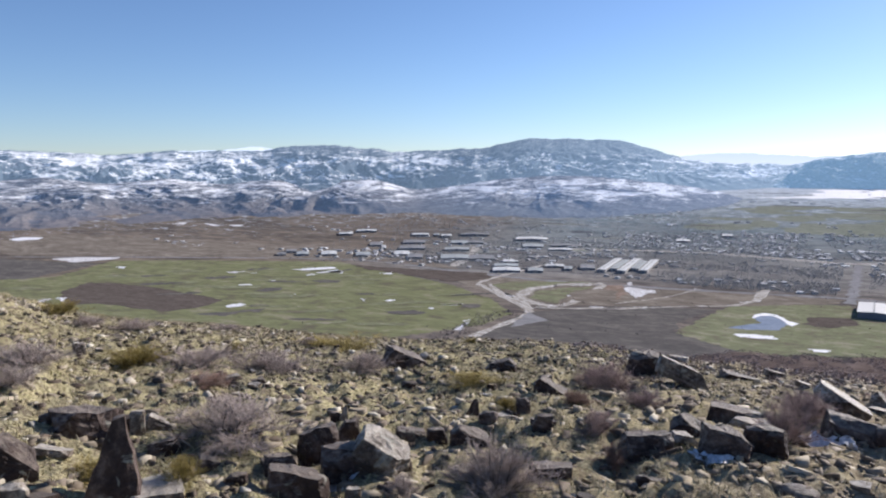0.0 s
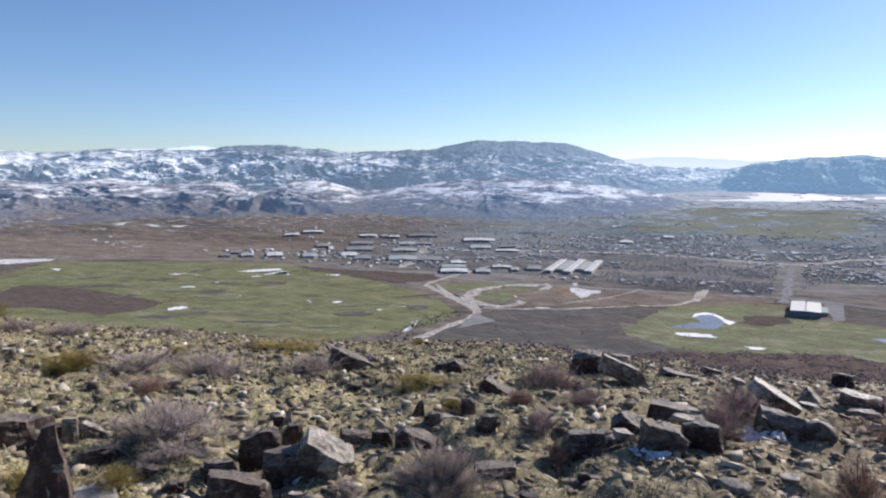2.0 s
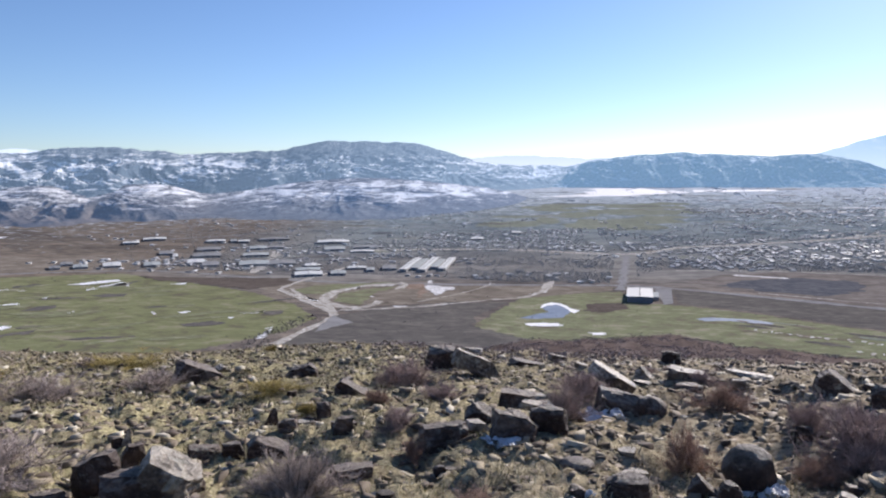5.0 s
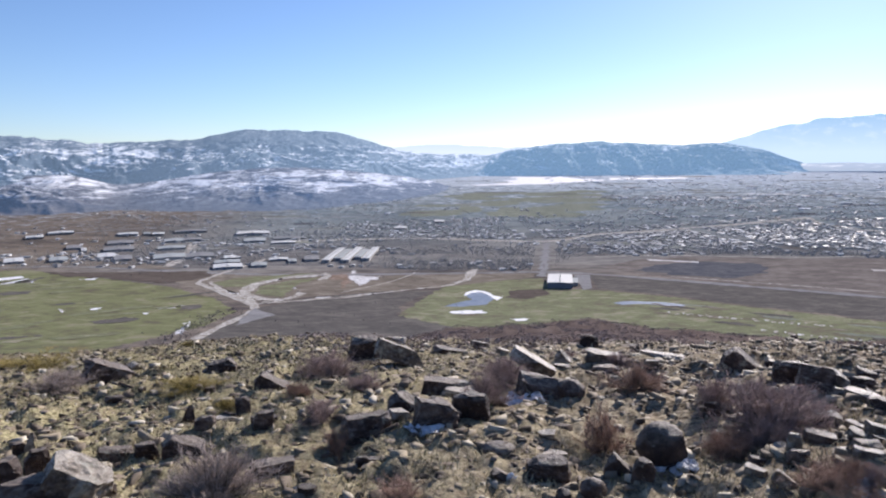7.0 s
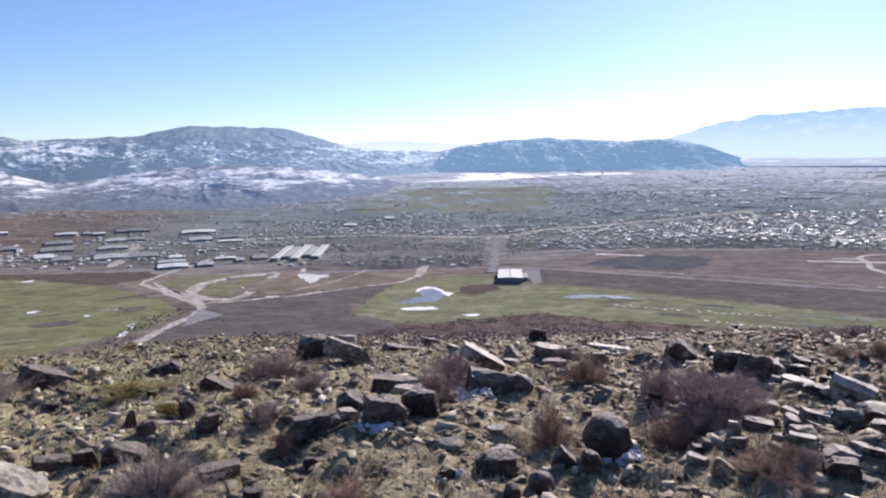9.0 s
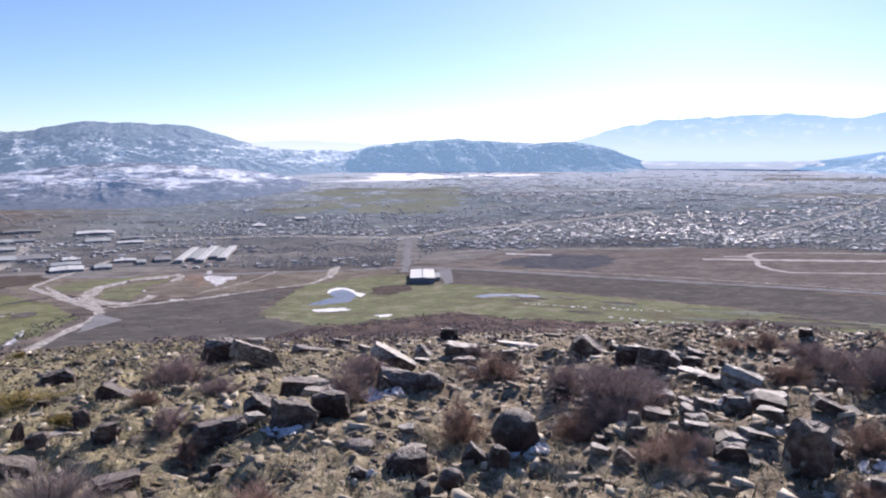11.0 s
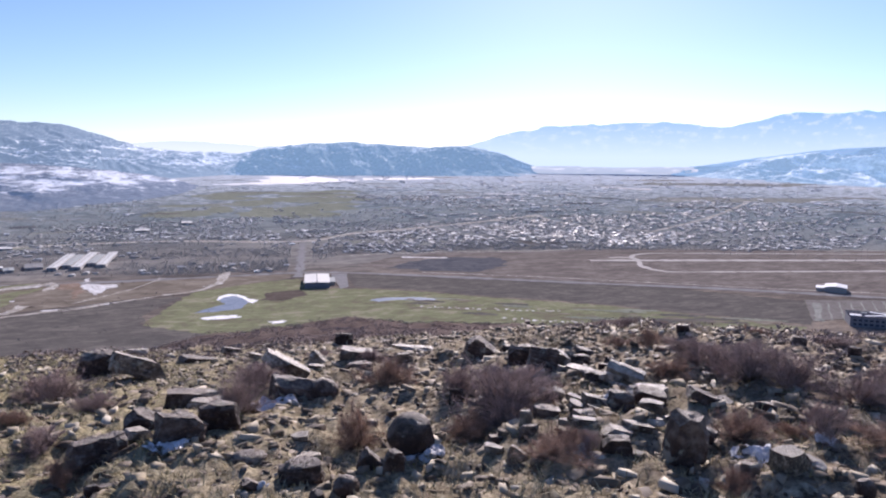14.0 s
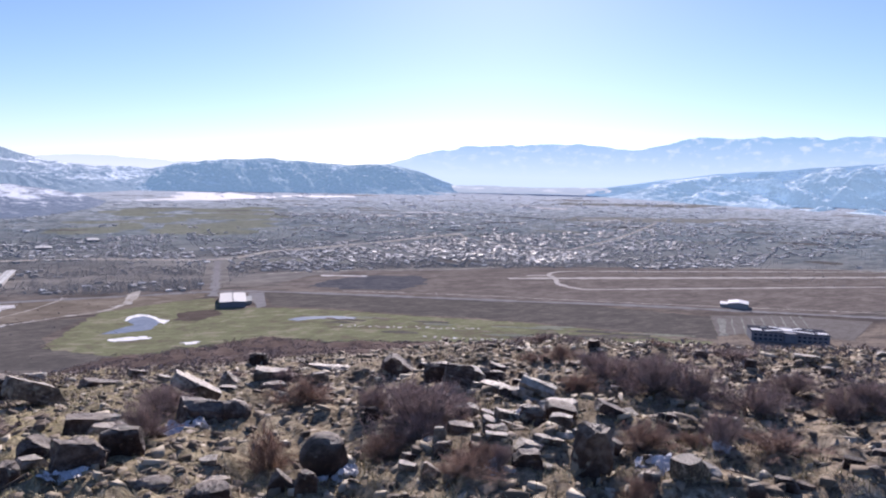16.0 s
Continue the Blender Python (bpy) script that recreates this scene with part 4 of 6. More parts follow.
def school():
    """A big flat-roofed building: two wings, a hall with a white star-shaped roof, white blocks at the ends."""
    base = new("school_building")
    base.matrix_world = pose(778, 645, drape(778, 645, 0), 0, 0, -39)
    wings = {s: part("wing", box(bmesh.new(), min(s * 7, s * 46), max(s * 7, s * 46), -20, 20, 0, 12), M_DARK_WALL, base) for s in (-1, 1)}
    part("hall", box(bmesh.new(), -6.9, 6.9, -22, 22, 0, 12.5), M_DARK_WALL, base)
    part("hall_roof", box(bmesh.new(), -6, 6, -8, 8, 12.52, 13.3), M_WHITE_ROOF, base, "white hall roof")
    for s in (-1, 1):
        flat = part("roof", box(bmesh.new(), min(s * 7, s * 46.5), max(s * 7, s * 46.5), -20.5, 20.5, 12.02, 12.6), M_DARK_ROOF, base, "dark flat roof")
        for turn, x, y, length in ((-24, 18, -9, 12), (38, 13, 11, 8)):
            bm = box(bmesh.new(), -length, length, -2.2, 2.2, 0, 0.65)
            bmesh.ops.transform(bm, matrix=pose(s * x, y, 12.63, 0, 0, s * turn), verts=bm.verts)
            part("raised_roof", bm, M_WHITE_ROOF, base, "white raised roof arm")
        part("end_block", box(bmesh.new(), min(s * 33, s * 45), max(s * 33, s * 45), -15, -5, 12.62, 13.3), M_WHITE_ROOF, flat, "white roof block")
        part("roof_unit", box(bmesh.new(), min(s * 24, s * 31), max(s * 24, s * 31), 5, 9, 12.62, 13.6), M_GREY_ROOF, flat)
        for k in range(6):
            cx = s * (11 + 6 * k)
            for z in (2, 7):
                part("window", box(bmesh.new(), cx - 1.8, cx + 1.8, -20.12, -19.9, z, z + 2.6), M_GLASSY, wings[s])
    tagged(base, "big dark-walled school with a white star roof beside a car park", "school")
    patch("car_park", [(706, 690), (804, 806), (905, 775), (1010, 690), (860, 610), (770, 690)], M_LOT, "worn grey-brown car park beside the school", "car park", 0.3, 30, 1, 32)
    for k in range(9):
        x0, y0 = 715 + k * 17, 690 - k * 3
        strip("parking_row", [(x0, y0), (x0 + 88, y0 + 92)], 2.4 if k else 9, M_TAN, "pale parking row marking", "marking", 1.1)


def hangar():
    base = new("hangar")
    base.matrix_world = pose(908, 850, drape(908, 850, 0), 0, 0, -47)
    part("wall", house_body(bmesh.new(), 30, 34, 8, 2.2), M_SHED_WALL, base)
    part("roof", gable(bmesh.new(), 30, 34, 8.1, 2.2, 0.6, 0.4), M_WHITE_ROOF, base, "white metal roof")
    part("lean_to", box(bmesh.new(), -27, -15.1, -12, 12, 0, 5), M_SHED_WALL, base)
    part("lean_to_roof", box(bmesh.new(), -27.5, -15.1, -12.5, 12.5, 5.02, 5.5), M_WHITE_ROOF, base)
    for k in (-1, 1):
        part("door", box(bmesh.new(), k * 6 - 4, k * 6 + 4, -17.2, -16.9, 0, 6), M_SHED_WALL, base)
    tagged(base, "white-roofed hangar standing at the airfield", "hangar")


warehouse()
school()
hangar()
for k in range(5):
    shed(-291 + 19 * k, 1468 + 4 * k, 15, (190, 150, 205, 130, 180)[k], 6, 1, M_GREY_ROOF if k % 2 else M_PALE_ROOF, "long pale-roofed factory hall", "factory_hall", "factory", "factory halls")
# middle of each shed, width, depth, height, turn, roof: white, grey or dull
SHEDS = [
    (-1129, 1889, 61, 53, 3.8, 31, 0),
    (-1152, 1806, 41, 49, 3.7, 33, 0),
    (-941, 1889, 50, 49, 3.7, 26, 0),
    (-894, 1902, 17, 48, 3.7, 25, 1),
    (-862, 1901, 30, 48, 3.7, 24, 0),
    (-763, 1772, 47, 63, 4.0, 23, 1),
    (-704, 1617, 60, 50, 4.0, 24, 1),
    (-643, 1464, 63, 70, 4.0, 24, 1),
    (-583, 1480, 56, 70, 4.0, 22, 2),
    (-725, 1789, 49, 50, 4.0, 22, 2),
    (-883, 1731, 60, 70, 4.0, 27, 2),
    (-821, 1599, 64, 70, 4.0, 27, 2),
    (-789, 1481, 35, 70, 4.0, 28, 0),
    (-733, 1442, 34, 68, 4.0, 27, 2),
    (-948, 1635, 33, 70, 4.0, 30, 2),
    (-895, 1582, 10, 70, 4.0, 30, 0),
    (-863, 1427, 33, 62, 4.0, 31, 1),
    (-467, 1319, 53, 49, 4.0, 20, 0),
    (-488, 1376, 49, 39, 4.0, 20, 1),
    (-506, 1445, 24, 44, 4.0, 19, 0),
    (-610, 1935, 87, 70, 4.0, 17, 0),
    (-552, 1767, 53, 70, 4.0, 17, 1),
    (-476, 1812, 75, 38, 3.4, 15, 2),
    (-465, 1716, 58, 35, 3.2, 15, 0),
    (-396, 1418, 38, 29, 3.2, 16, 0),
    (-360, 1389, 16, 37, 4.0, 15, 1),
    (-412, 1337, 29, 42, 4.0, 17, 1),
    (-1043, 1352, 20, 42, 4.0, 38, 2),
    (-1000, 1377, 28, 52, 4.0, 36, 1),
    (-1060, 1413, 24, 46, 4.0, 37, 2),
    (-948, 1410, 35, 70, 4.0, 34, 0),
    (-207, 2039, 35, 57, 4.0, 6, 0),
    (-100, 2176, 28, 68, 4.0, 3, 0),
    (-328, 1422, 29, 55, 4.0, 13, 2),
    (-793, 1956, 84, 49, 3.8, 22, 2),
]
for x, y, w, d, h, turn, roof in SHEDS:
    shed(x, y, w, d, h, turn, (M_PALE_ROOF, M_GREY_ROOF, M_SHED_ROOF)[roof], ("white", "grey", "dull grey")[roof] + "-roofed industrial shed in the valley")


# ---------------------------------------------------------------- the town
TOWN_ROADS = [[(-500, 1740), (-150, 1800), (180, 1720), (366, 1891), (792, 2046), (998, 2130)], [(998, 2130), (985, 1960), (1150, 1700)], [(116, 1197), (128, 1260), (180, 1690)],
              [(180, 1720), (120, 2100), (150, 2500)], [(700, 1520), (640, 1800), (600, 2000)], [(1150, 1700), (1500, 1900), (1900, 2200)]]


def near_road(x, y, gap):
    """Which of the places lie closer than gap to a street."""
    close = np.zeros(x.shape, bool)
    for way in TOWN_ROADS:
        for (x0, y0), (x1, y1) in zip(way, way[1:]):
            dx, dy = x1 - x0, y1 - y0
            f = np.clip(((x - x0) * dx + (y - y0) * dy) / (dx * dx + dy * dy), 0, 1)
            close |= np.hypot(x - x0 - f * dx, y - y0 - f * dy) < gap
    return close


def town_zone(x, y):
    """Where houses and trees stand, without the small gaps: 0 to 1."""
    r, az = np.hypot(x, y), np.degrees(np.arctan2(-x, y))
    edge = np.interp(az, [-62, -50, -42, -30, -18, -9, -5, 3, 10, 20, 30], [2150, 1950, 1720, 1600, 1530, 1470, 1270, 1265, 1330, 1420, 1560])
    dens = np.interp(az, [-62, -48, -40, -24, -12, -5, 4, 9, 18, 30, 36], [0.3, 0.45, 0.9, 1.0, 0.85, 0.95, 0.9, 0.6, 0.4, 0.2, 0.0])
    dens = dens * np.interp(r, [1200, 2300, 3000, 4200], [1.0, 0.9, 0.5, 0.1])
    dens = dens * np.where((x > -200) & (x < 520) & (y > 2300) & (y < 3150), 0.05, 1.0) * np.where((r > 3300) & (x > -100) & (x < 800), 0.15, 1.0)
    return np.where((r < edge) | near_road(x, y, 22), 0.0, dens)


def in_town(x, y):
    """How thick the houses stand at each place: 0 to 1."""
    return town_zone(x, y) * np.clip(0.55 + 2.8 * fbm(x / 420.0, y / 130.0, 4, 41, 0.6), 0.03, 1.3)


HOUSE_KINDS = []
for w, d, h in ((7.5, 10, 2.2), (8, 12, 3.0), (9.5, 9.5, 2.2), (7, 14, 2.2)):
    bm = gable(bmesh.new(), w, d, h + 0.05, w * 0.13, 0.5, 0.3)
    roof_mesh = bpy.data.meshes.new("roof")
    bm.to_mesh(roof_mesh)
    bm.free()
    roof_mesh.materials.append(M_HROOF)
    bm = house_body(bmesh.new(), w, d, h, w * 0.13)
    wall_mesh = bpy.data.meshes.new("wall")
    bm.to_mesh(wall_mesh)
    bm.free()
    wall_mesh.materials.append(M_HWALL)
    HOUSE_KINDS.append((wall_mesh, roof_mesh))


def house(x, y, turn, kind):
    base = new("house")
    base.matrix_world = pose(x, y, drape(x, y, 0), 0, 0, turn)
    for nm, me in zip(("wall", "roof"), HOUSE_KINDS[kind]):
        new(nm, me).parent = base
    return tagged(base, "small gabled town house among bare trees", "house", "houses of the town")


def joined(name, verts, faces, material, label, category):
    """Many small pieces as one mesh: verts [n, 3], faces a list of equal-length index rows."""
    faces = np.asarray(faces, np.int32)
    k = faces.shape[1]
    me = bpy.data.meshes.new(name)
    me.vertices.add(len(verts))
    me.vertices.foreach_set("co", np.asarray(verts, np.float32).reshape(-1))
    me.loops.add(faces.size)
    me.loops.foreach_set("vertex_index", faces.reshape(-1))
    me.polygons.add(len(faces))
    me.polygons.foreach_set("loop_start", (np.arange(len(faces)) * k).astype(np.int32))
    me.update(calc_edges=True)
    me.materials.append(material)
    return tagged(new(name, me), label, category, kind="stuff")


def island_tint(name, stops, rough=0.9, spec=0.1, shiny=None):
    """One colour for each loose piece; a few of them may be shiny."""
    n = Nodes(name)
    g = n.node("NewGeometry")
    if shiny:
        rough = n.ramp(n.maths("FRACT", n.maths("MULTIPLY", g.outputs["Random Per Island"], 37.0), 0.0), [(shiny - 0.01, (0.9, 0.9, 0.9)), (shiny, (0.6, 0.6, 0.6))])
    return n.done(n.ramp(g.outputs["Random Per Island"], stops), rough, spec=spec)


def build_town():
    rng, g = random.Random(77), np.random.default_rng(77)
    az, r = np.radians(g.uniform(-60, 34, 40000)), 1250 * 2.35 ** (g.random(40000) ** 0.75)
    x, y = -np.sin(az) * r, np.cos(az) * r
    keep = g.random(40000) < in_town(x, y) * np.where(r < 1750, 0.45, 0.7) * np.interp(np.degrees(az), [-40, -14, -6, 8, 12, 20], [0.6, 0.7, 0.6, 0.5, 0.2, 0.1])
    x, y = x[keep][:4200], y[keep][:4200]
    x, y = np.round(x / 19.0) * 19.0 + g.uniform(-5, 5, len(x)), np.round(y / 17.0) * 17.0 + g.uniform(-5, 5, len(x))
    keep = (np.abs(x - (116 + (y - 1197) * 0.13)) > 20) | (y > 1700)
    spots = [(math.hypot(a, b), a, b) for a, b in zip(x[keep].tolist(), y[keep].tolist())]
    for cx, cy, n in ((-930, 1480, 26), (-1454, 1446, 14), (-1060, 1420, 10), (-700, 1430, 10), (-1250, 1900, 8), (-560, 1470, 16), (-480, 1560, 22), (-330, 1640, 26), (-600, 1700, 26), (-400, 1780, 26), (-840, 1440, 20), (-700, 1380, 14), (-240, 1540, 16), (-780, 1760, 20)):
        for _ in range(n):
            x, y = cx + rng.gauss(0, 62), cy + rng.gauss(0, 34)
            spots.append((math.hypot(x, y), x, y))
    spots.sort()
    rest_w, rest_r, fw, fr = [], [], [], []
    for k, (r, x, y) in enumerate(spots):
        turn, kind = rng.choice((0, 90, 0, 90, 20)) + rng.uniform(-6, 6), rng.randrange(4)
        if k < 300:
            house(x, y, turn, kind)
            continue
        m = np.array(pose(x, y, drape(x, y, 0), 0, 0, turn))
        w, d, h = ((7.5, 10, 2.2), (8, 12, 3.0), (9.5, 9.5, 2.2), (7, 14, 2.2))[kind]
        g = w * 0.13
        p = np.array([(-w / 2, -d / 2, 0), (w / 2, -d / 2, 0), (w / 2, d / 2, 0), (-w / 2, d / 2, 0), (-w / 2, -d / 2, h), (w / 2, -d / 2, h), (w / 2, d / 2, h), (-w / 2, d / 2, h)])
        b = len(rest_w) * 8
        rest_w.append(p @ m[:3, :3].T + m[:3, 3])
        fw += [[b + i for i in q] for q in ((0, 1, 5, 4), (1, 2, 6, 5), (2, 3, 7, 6), (3, 0, 4, 7))]
        o = 0.6
        p = np.array([(-w / 2 - o, -d / 2 - o, h - 0.2), (0, -d / 2 - o, h + g), (w / 2 + o, -d / 2 - o, h - 0.2), (-w / 2 - o, d / 2 + o, h - 0.2), (0, d / 2 + o, h + g), (w / 2 + o, d / 2 + o, h - 0.2)])
        b = len(rest_r) * 6
        rest_r.append(p @ m[:3, :3].T + m[:3, 3])
        fr += [[b + i for i in q] for q in ((0, 1, 4, 3), (1, 2, 5, 4), (0, 2, 1, 1)[:4], (3, 4, 5, 5)[:4]) if len(set(q)) == 4]
    joined("far_house_walls", np.concatenate(rest_w), fw, island_tint("far_wall", WALLS), "walls of many far town houses", "houses")
    joined("far_house_roofs", np.concatenate(rest_r), fr, island_tint("far_roof", [(0.0, (0.24, 0.245, 0.255)), (0.55, (0.36, 0.36, 0.36)), (0.80, (0.46, 0.465, 0.465)), (0.88, (0.74, 0.75, 0.77)), (1.0, (0.88, 0.89, 0.90))], 0.9, 0.18, 0.86), "dark and snow-white roofs of far town houses", "houses")
    return spots


def bare_trees(spots, seed, n_trees, label):
    """Leafless trees of the town: open crowns of many small twig clumps over a thin trunk."""
    rng = np.random.default_rng(seed)
    s = np.array(spots)[rng.integers(0, len(spots), n_trees)][:, 1:] + rng.normal(0, 13, (n_trees, 2))
    s = s[~near_road(s[:, 0], s[:, 1], 16)][:int(n_trees * 0.3)]
    m = n_trees * 6
    az, r = np.radians(rng.uniform(-60, 40, m)), 1250 * 3.2 ** rng.random(m)
    x, y = -np.sin(az) * r, np.cos(az) * r
    groves = np.clip(0.75 + 1.6 * fbm(x / 300.0, y / 90.0, 4, 47, 0.6), 0.12, 1.3)
    keep = rng.random(m) < town_zone(x, y) * groves * np.where(r < 1800, 1.5, 0.8) + np.where((r > 1600) & (r < 2900) & (x > 520), 0.06, 0.0) + np.where((r > 1480) & (r < 2700) & (az > 0.0) & (az < 0.5), 0.20, 0.0) * groves
    w = np.stack([x[keep], y[keep]], -1)
    c = np.concatenate([s, w[:n_trees - len(s)]])
    n_trees = len(c)
    z = valley_height(np.hypot(c[:, 0], c[:, 1]))
    hgt = rng.uniform(2.2, 5.2, n_trees)
    k = 9
    p = rng.normal(0, 1, (n_trees, k, 3))
    p /= np.linalg.norm(p, axis=2, keepdims=True)
    p *= rng.uniform(0.3, 1.0, (n_trees, k, 1))
    centre = p * np.stack([hgt * 0.36, hgt * 0.36, hgt * 0.40], -1)[:, None] + np.stack([c[:, 0], c[:, 1], z + hgt * 0.6], -1)[:, None]
    tri = rng.normal(0, 1, (n_trees, k, 3, 3)) * (hgt * 0.115)[:, None, None, None]
    crown = (centre[:, :, None] + tri).reshape(-1, 3)
    trunk = np.stack([np.stack([c[:, 0] - 0.25, c[:, 1], z], -1), np.stack([c[:, 0] + 0.25, c[:, 1], z], -1), np.stack([c[:, 0], c[:, 1], z + hgt * 0.7], -1)], 1).reshape(-1, 3)
    v = np.concatenate([crown, trunk])
    joined("bare_trees", v, np.arange(len(v)).reshape(-1, 3), M_BARE_TREES, label, "trees")


# Twig tones are lifted pale, painting the haze of distance into them.
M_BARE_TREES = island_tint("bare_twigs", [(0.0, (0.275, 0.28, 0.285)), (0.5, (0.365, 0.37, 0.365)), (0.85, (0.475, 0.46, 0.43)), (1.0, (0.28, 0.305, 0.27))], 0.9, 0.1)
def far_sheds(n):
    """Flat pale roofs of workshops and stores at the far side of the town."""
    g = random.Random(5)
    v, f = [], []
    for _ in range(n):
        az, r = g.uniform(-46, 8), 2300 + 1750 * g.random() ** 0.7
        x, y = -math.sin(radians(az)) * r, math.cos(radians(az)) * r
        if (az > -6 and r > 3300) or (-250 < x < 560 and 2250 < y < 3200):
            continue
        w, d, h = g.uniform(10, 38), g.uniform(14, 34), g.uniform(1.5, 2.6)
        m = np.array(pose(x, y, drape(x, y, 0), 0, 0, az + g.choice((0, 90)) + g.uniform(-12, 12)))
        p = np.array([(sx * w / 2, sy * d / 2, z) for z in (0, h) for sx, sy in ((-1, -1), (1, -1), (1, 1), (-1, 1))])
        b = len(v) * 8
        v.append(p @ m[:3, :3].T + m[:3, 3])
        f += [[b + i for i in q] for q in ((4, 5, 6, 7), (0, 1, 5, 4), (1, 2, 6, 5), (2, 3, 7, 6), (3, 0, 4, 7))]
    joined("far_sheds", np.concatenate(v), f, island_tint("far_pale_roofs", [(0.0, (0.4, 0.41, 0.43)), (0.5, (0.66, 0.67, 0.69)), (1.0, (0.82, 0.83, 0.84))], 0.9, 0.18, 0.8), "pale flat roofs of far workshops in the town", "sheds")


far_sheds(420)
SPOTS = build_town()
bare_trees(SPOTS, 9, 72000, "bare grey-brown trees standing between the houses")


def valley_brush(n):
    """Low bushes dotted over the open land of the valley."""
    g = np.random.default_rng(33)
    az, r = np.radians(g.uniform(-60, 60, n)), np.sqrt(g.uniform(640.0**2, 1900.0**2, n))
    x, y = -np.sin(az) * r, np.cos(az) * r
    keep = (fbm(x / 90, y / 50, 3, 3) + g.normal(0, 0.15, n) > 0.02) & ((x > -330) | (y > 1180 + (x + 700) * 0.3) | (g.random(n) < 0.10)) & ((y < 700) | (x < -90) | (x > 560) | (y > 1180 - 0.3 * x) | (g.random(n) < 0.15))
    keep &= ~((x > 560) & (y < 1450 - 0.1 * x)) & ~((x > 180) & (y > 1000) & (y < 1500))
    x, y = x[keep], y[keep]
    f = g.random(260)
    x, y = np.concatenate([x, -352 + 22 * f + g.normal(0, 10, 260)]), np.concatenate([y, 700 + 235 * f])
    size = g.uniform(0.7, 1.7, len(x))
    size[-260:] *= 1.6
    k = 6
    c = g.normal(0, 1, (len(x), k, 3)) * size[:, None, None] * np.array([0.6, 0.6, 0.3])
    c[..., 2] = np.abs(c[..., 2]) + 0.3
    c += np.stack([x, y, valley_height(np.hypot(x, y)) + 0.5], -1)[:, None]
    v = (c[:, :, None] + g.normal(0, 1, (len(x), k, 3, 3)) * (size * 0.33)[:, None, None, None]).reshape(-1, 3)
    joined("valley_brush", v, np.arange(len(v)).reshape(-1, 3), island_tint("valley_brush", [(0.0, (0.16, 0.14, 0.135)), (1.0, (0.27, 0.24, 0.225))]), "low dark bushes dotted over the valley floor", "brush")


valley_brush(14000)


# ---------------------------------------------------------------- the hilltop: rocks, shrubs, grass, snow
def rock_material(name, dark, mid, pale, pale_coat, cover):
    """Basalt with lichen spots, its upper faces covered in a paler tone."""
    n = Nodes(name)
    v = n.local()
    a, b, c = n.noise(v, 3.0, 6, 0.6, 0.6), n.noise(v, 16.0, 8, 0.7), n.noise(v, 70.0, 4, 0.7)
    col = n.ramp(n.maths("ADD", n.maths("MULTIPLY", a, 0.55), n.maths("MULTIPLY", b, 0.45)), [(0.40, dark), (0.5, mid), (0.60, pale)])
    lichen = n.band(n.noise(v, 7.0, 5, 0.6, 1.0), 0.60, 0.66)
    col = n.mix(n.maths("MULTIPLY", lichen, 0.6), col, (0.40, 0.40, 0.33))
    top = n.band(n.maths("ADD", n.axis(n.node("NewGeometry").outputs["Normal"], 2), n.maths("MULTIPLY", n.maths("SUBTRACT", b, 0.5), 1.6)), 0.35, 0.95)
    col = n.mix(n.maths("MULTIPLY", top, cover), col, n.ramp(n.noise(v, 28.0, 6, 0.7), [(0.35, tuple(k * 0.55 for k in pale_coat)), (0.62, pale_coat)]))
    h = n.maths("ADD", n.maths("MULTIPLY", b, 0.7), n.maths("MULTIPLY", c, 0.3))
    return n.done(col, n.ramp(b, [(0.3, (0.42, 0.42, 0.42)), (0.7, (0.7, 0.7, 0.7))]), h, 1.0, 0.03, 0.2)


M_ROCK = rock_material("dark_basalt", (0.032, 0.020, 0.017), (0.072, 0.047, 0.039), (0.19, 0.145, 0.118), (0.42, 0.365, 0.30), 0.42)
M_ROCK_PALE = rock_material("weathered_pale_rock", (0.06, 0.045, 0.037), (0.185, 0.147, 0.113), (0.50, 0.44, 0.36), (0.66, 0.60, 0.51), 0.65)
M_STONES = island_tint("loose_stones", [(0.0, (0.05, 0.036, 0.027)), (0.45, (0.135, 0.10, 0.072)), (0.8, (0.25, 0.20, 0.145)), (1.0, (0.37, 0.31, 0.235))], 0.75, 0.3)


def chipped(bm, cuts):
    """Cut a convex stone by planes (point, normal) and close it again."""
    for co, no in cuts:
        bmesh.ops.bisect_plane(bm, geom=bm.verts[:] + bm.edges[:] + bm.faces[:], plane_co=co, plane_no=no, clear_outer=True)
        corners = [v.co.copy() for v in bm.verts]
        bm.clear()
        for c in corners:
            bm.verts.new(c)
        bmesh.ops.convex_hull(bm, input=bm.verts[:])
        bmesh.ops.delete(bm, geom=[v for v in bm.verts if not v.link_faces], context="VERTS")
    return bm


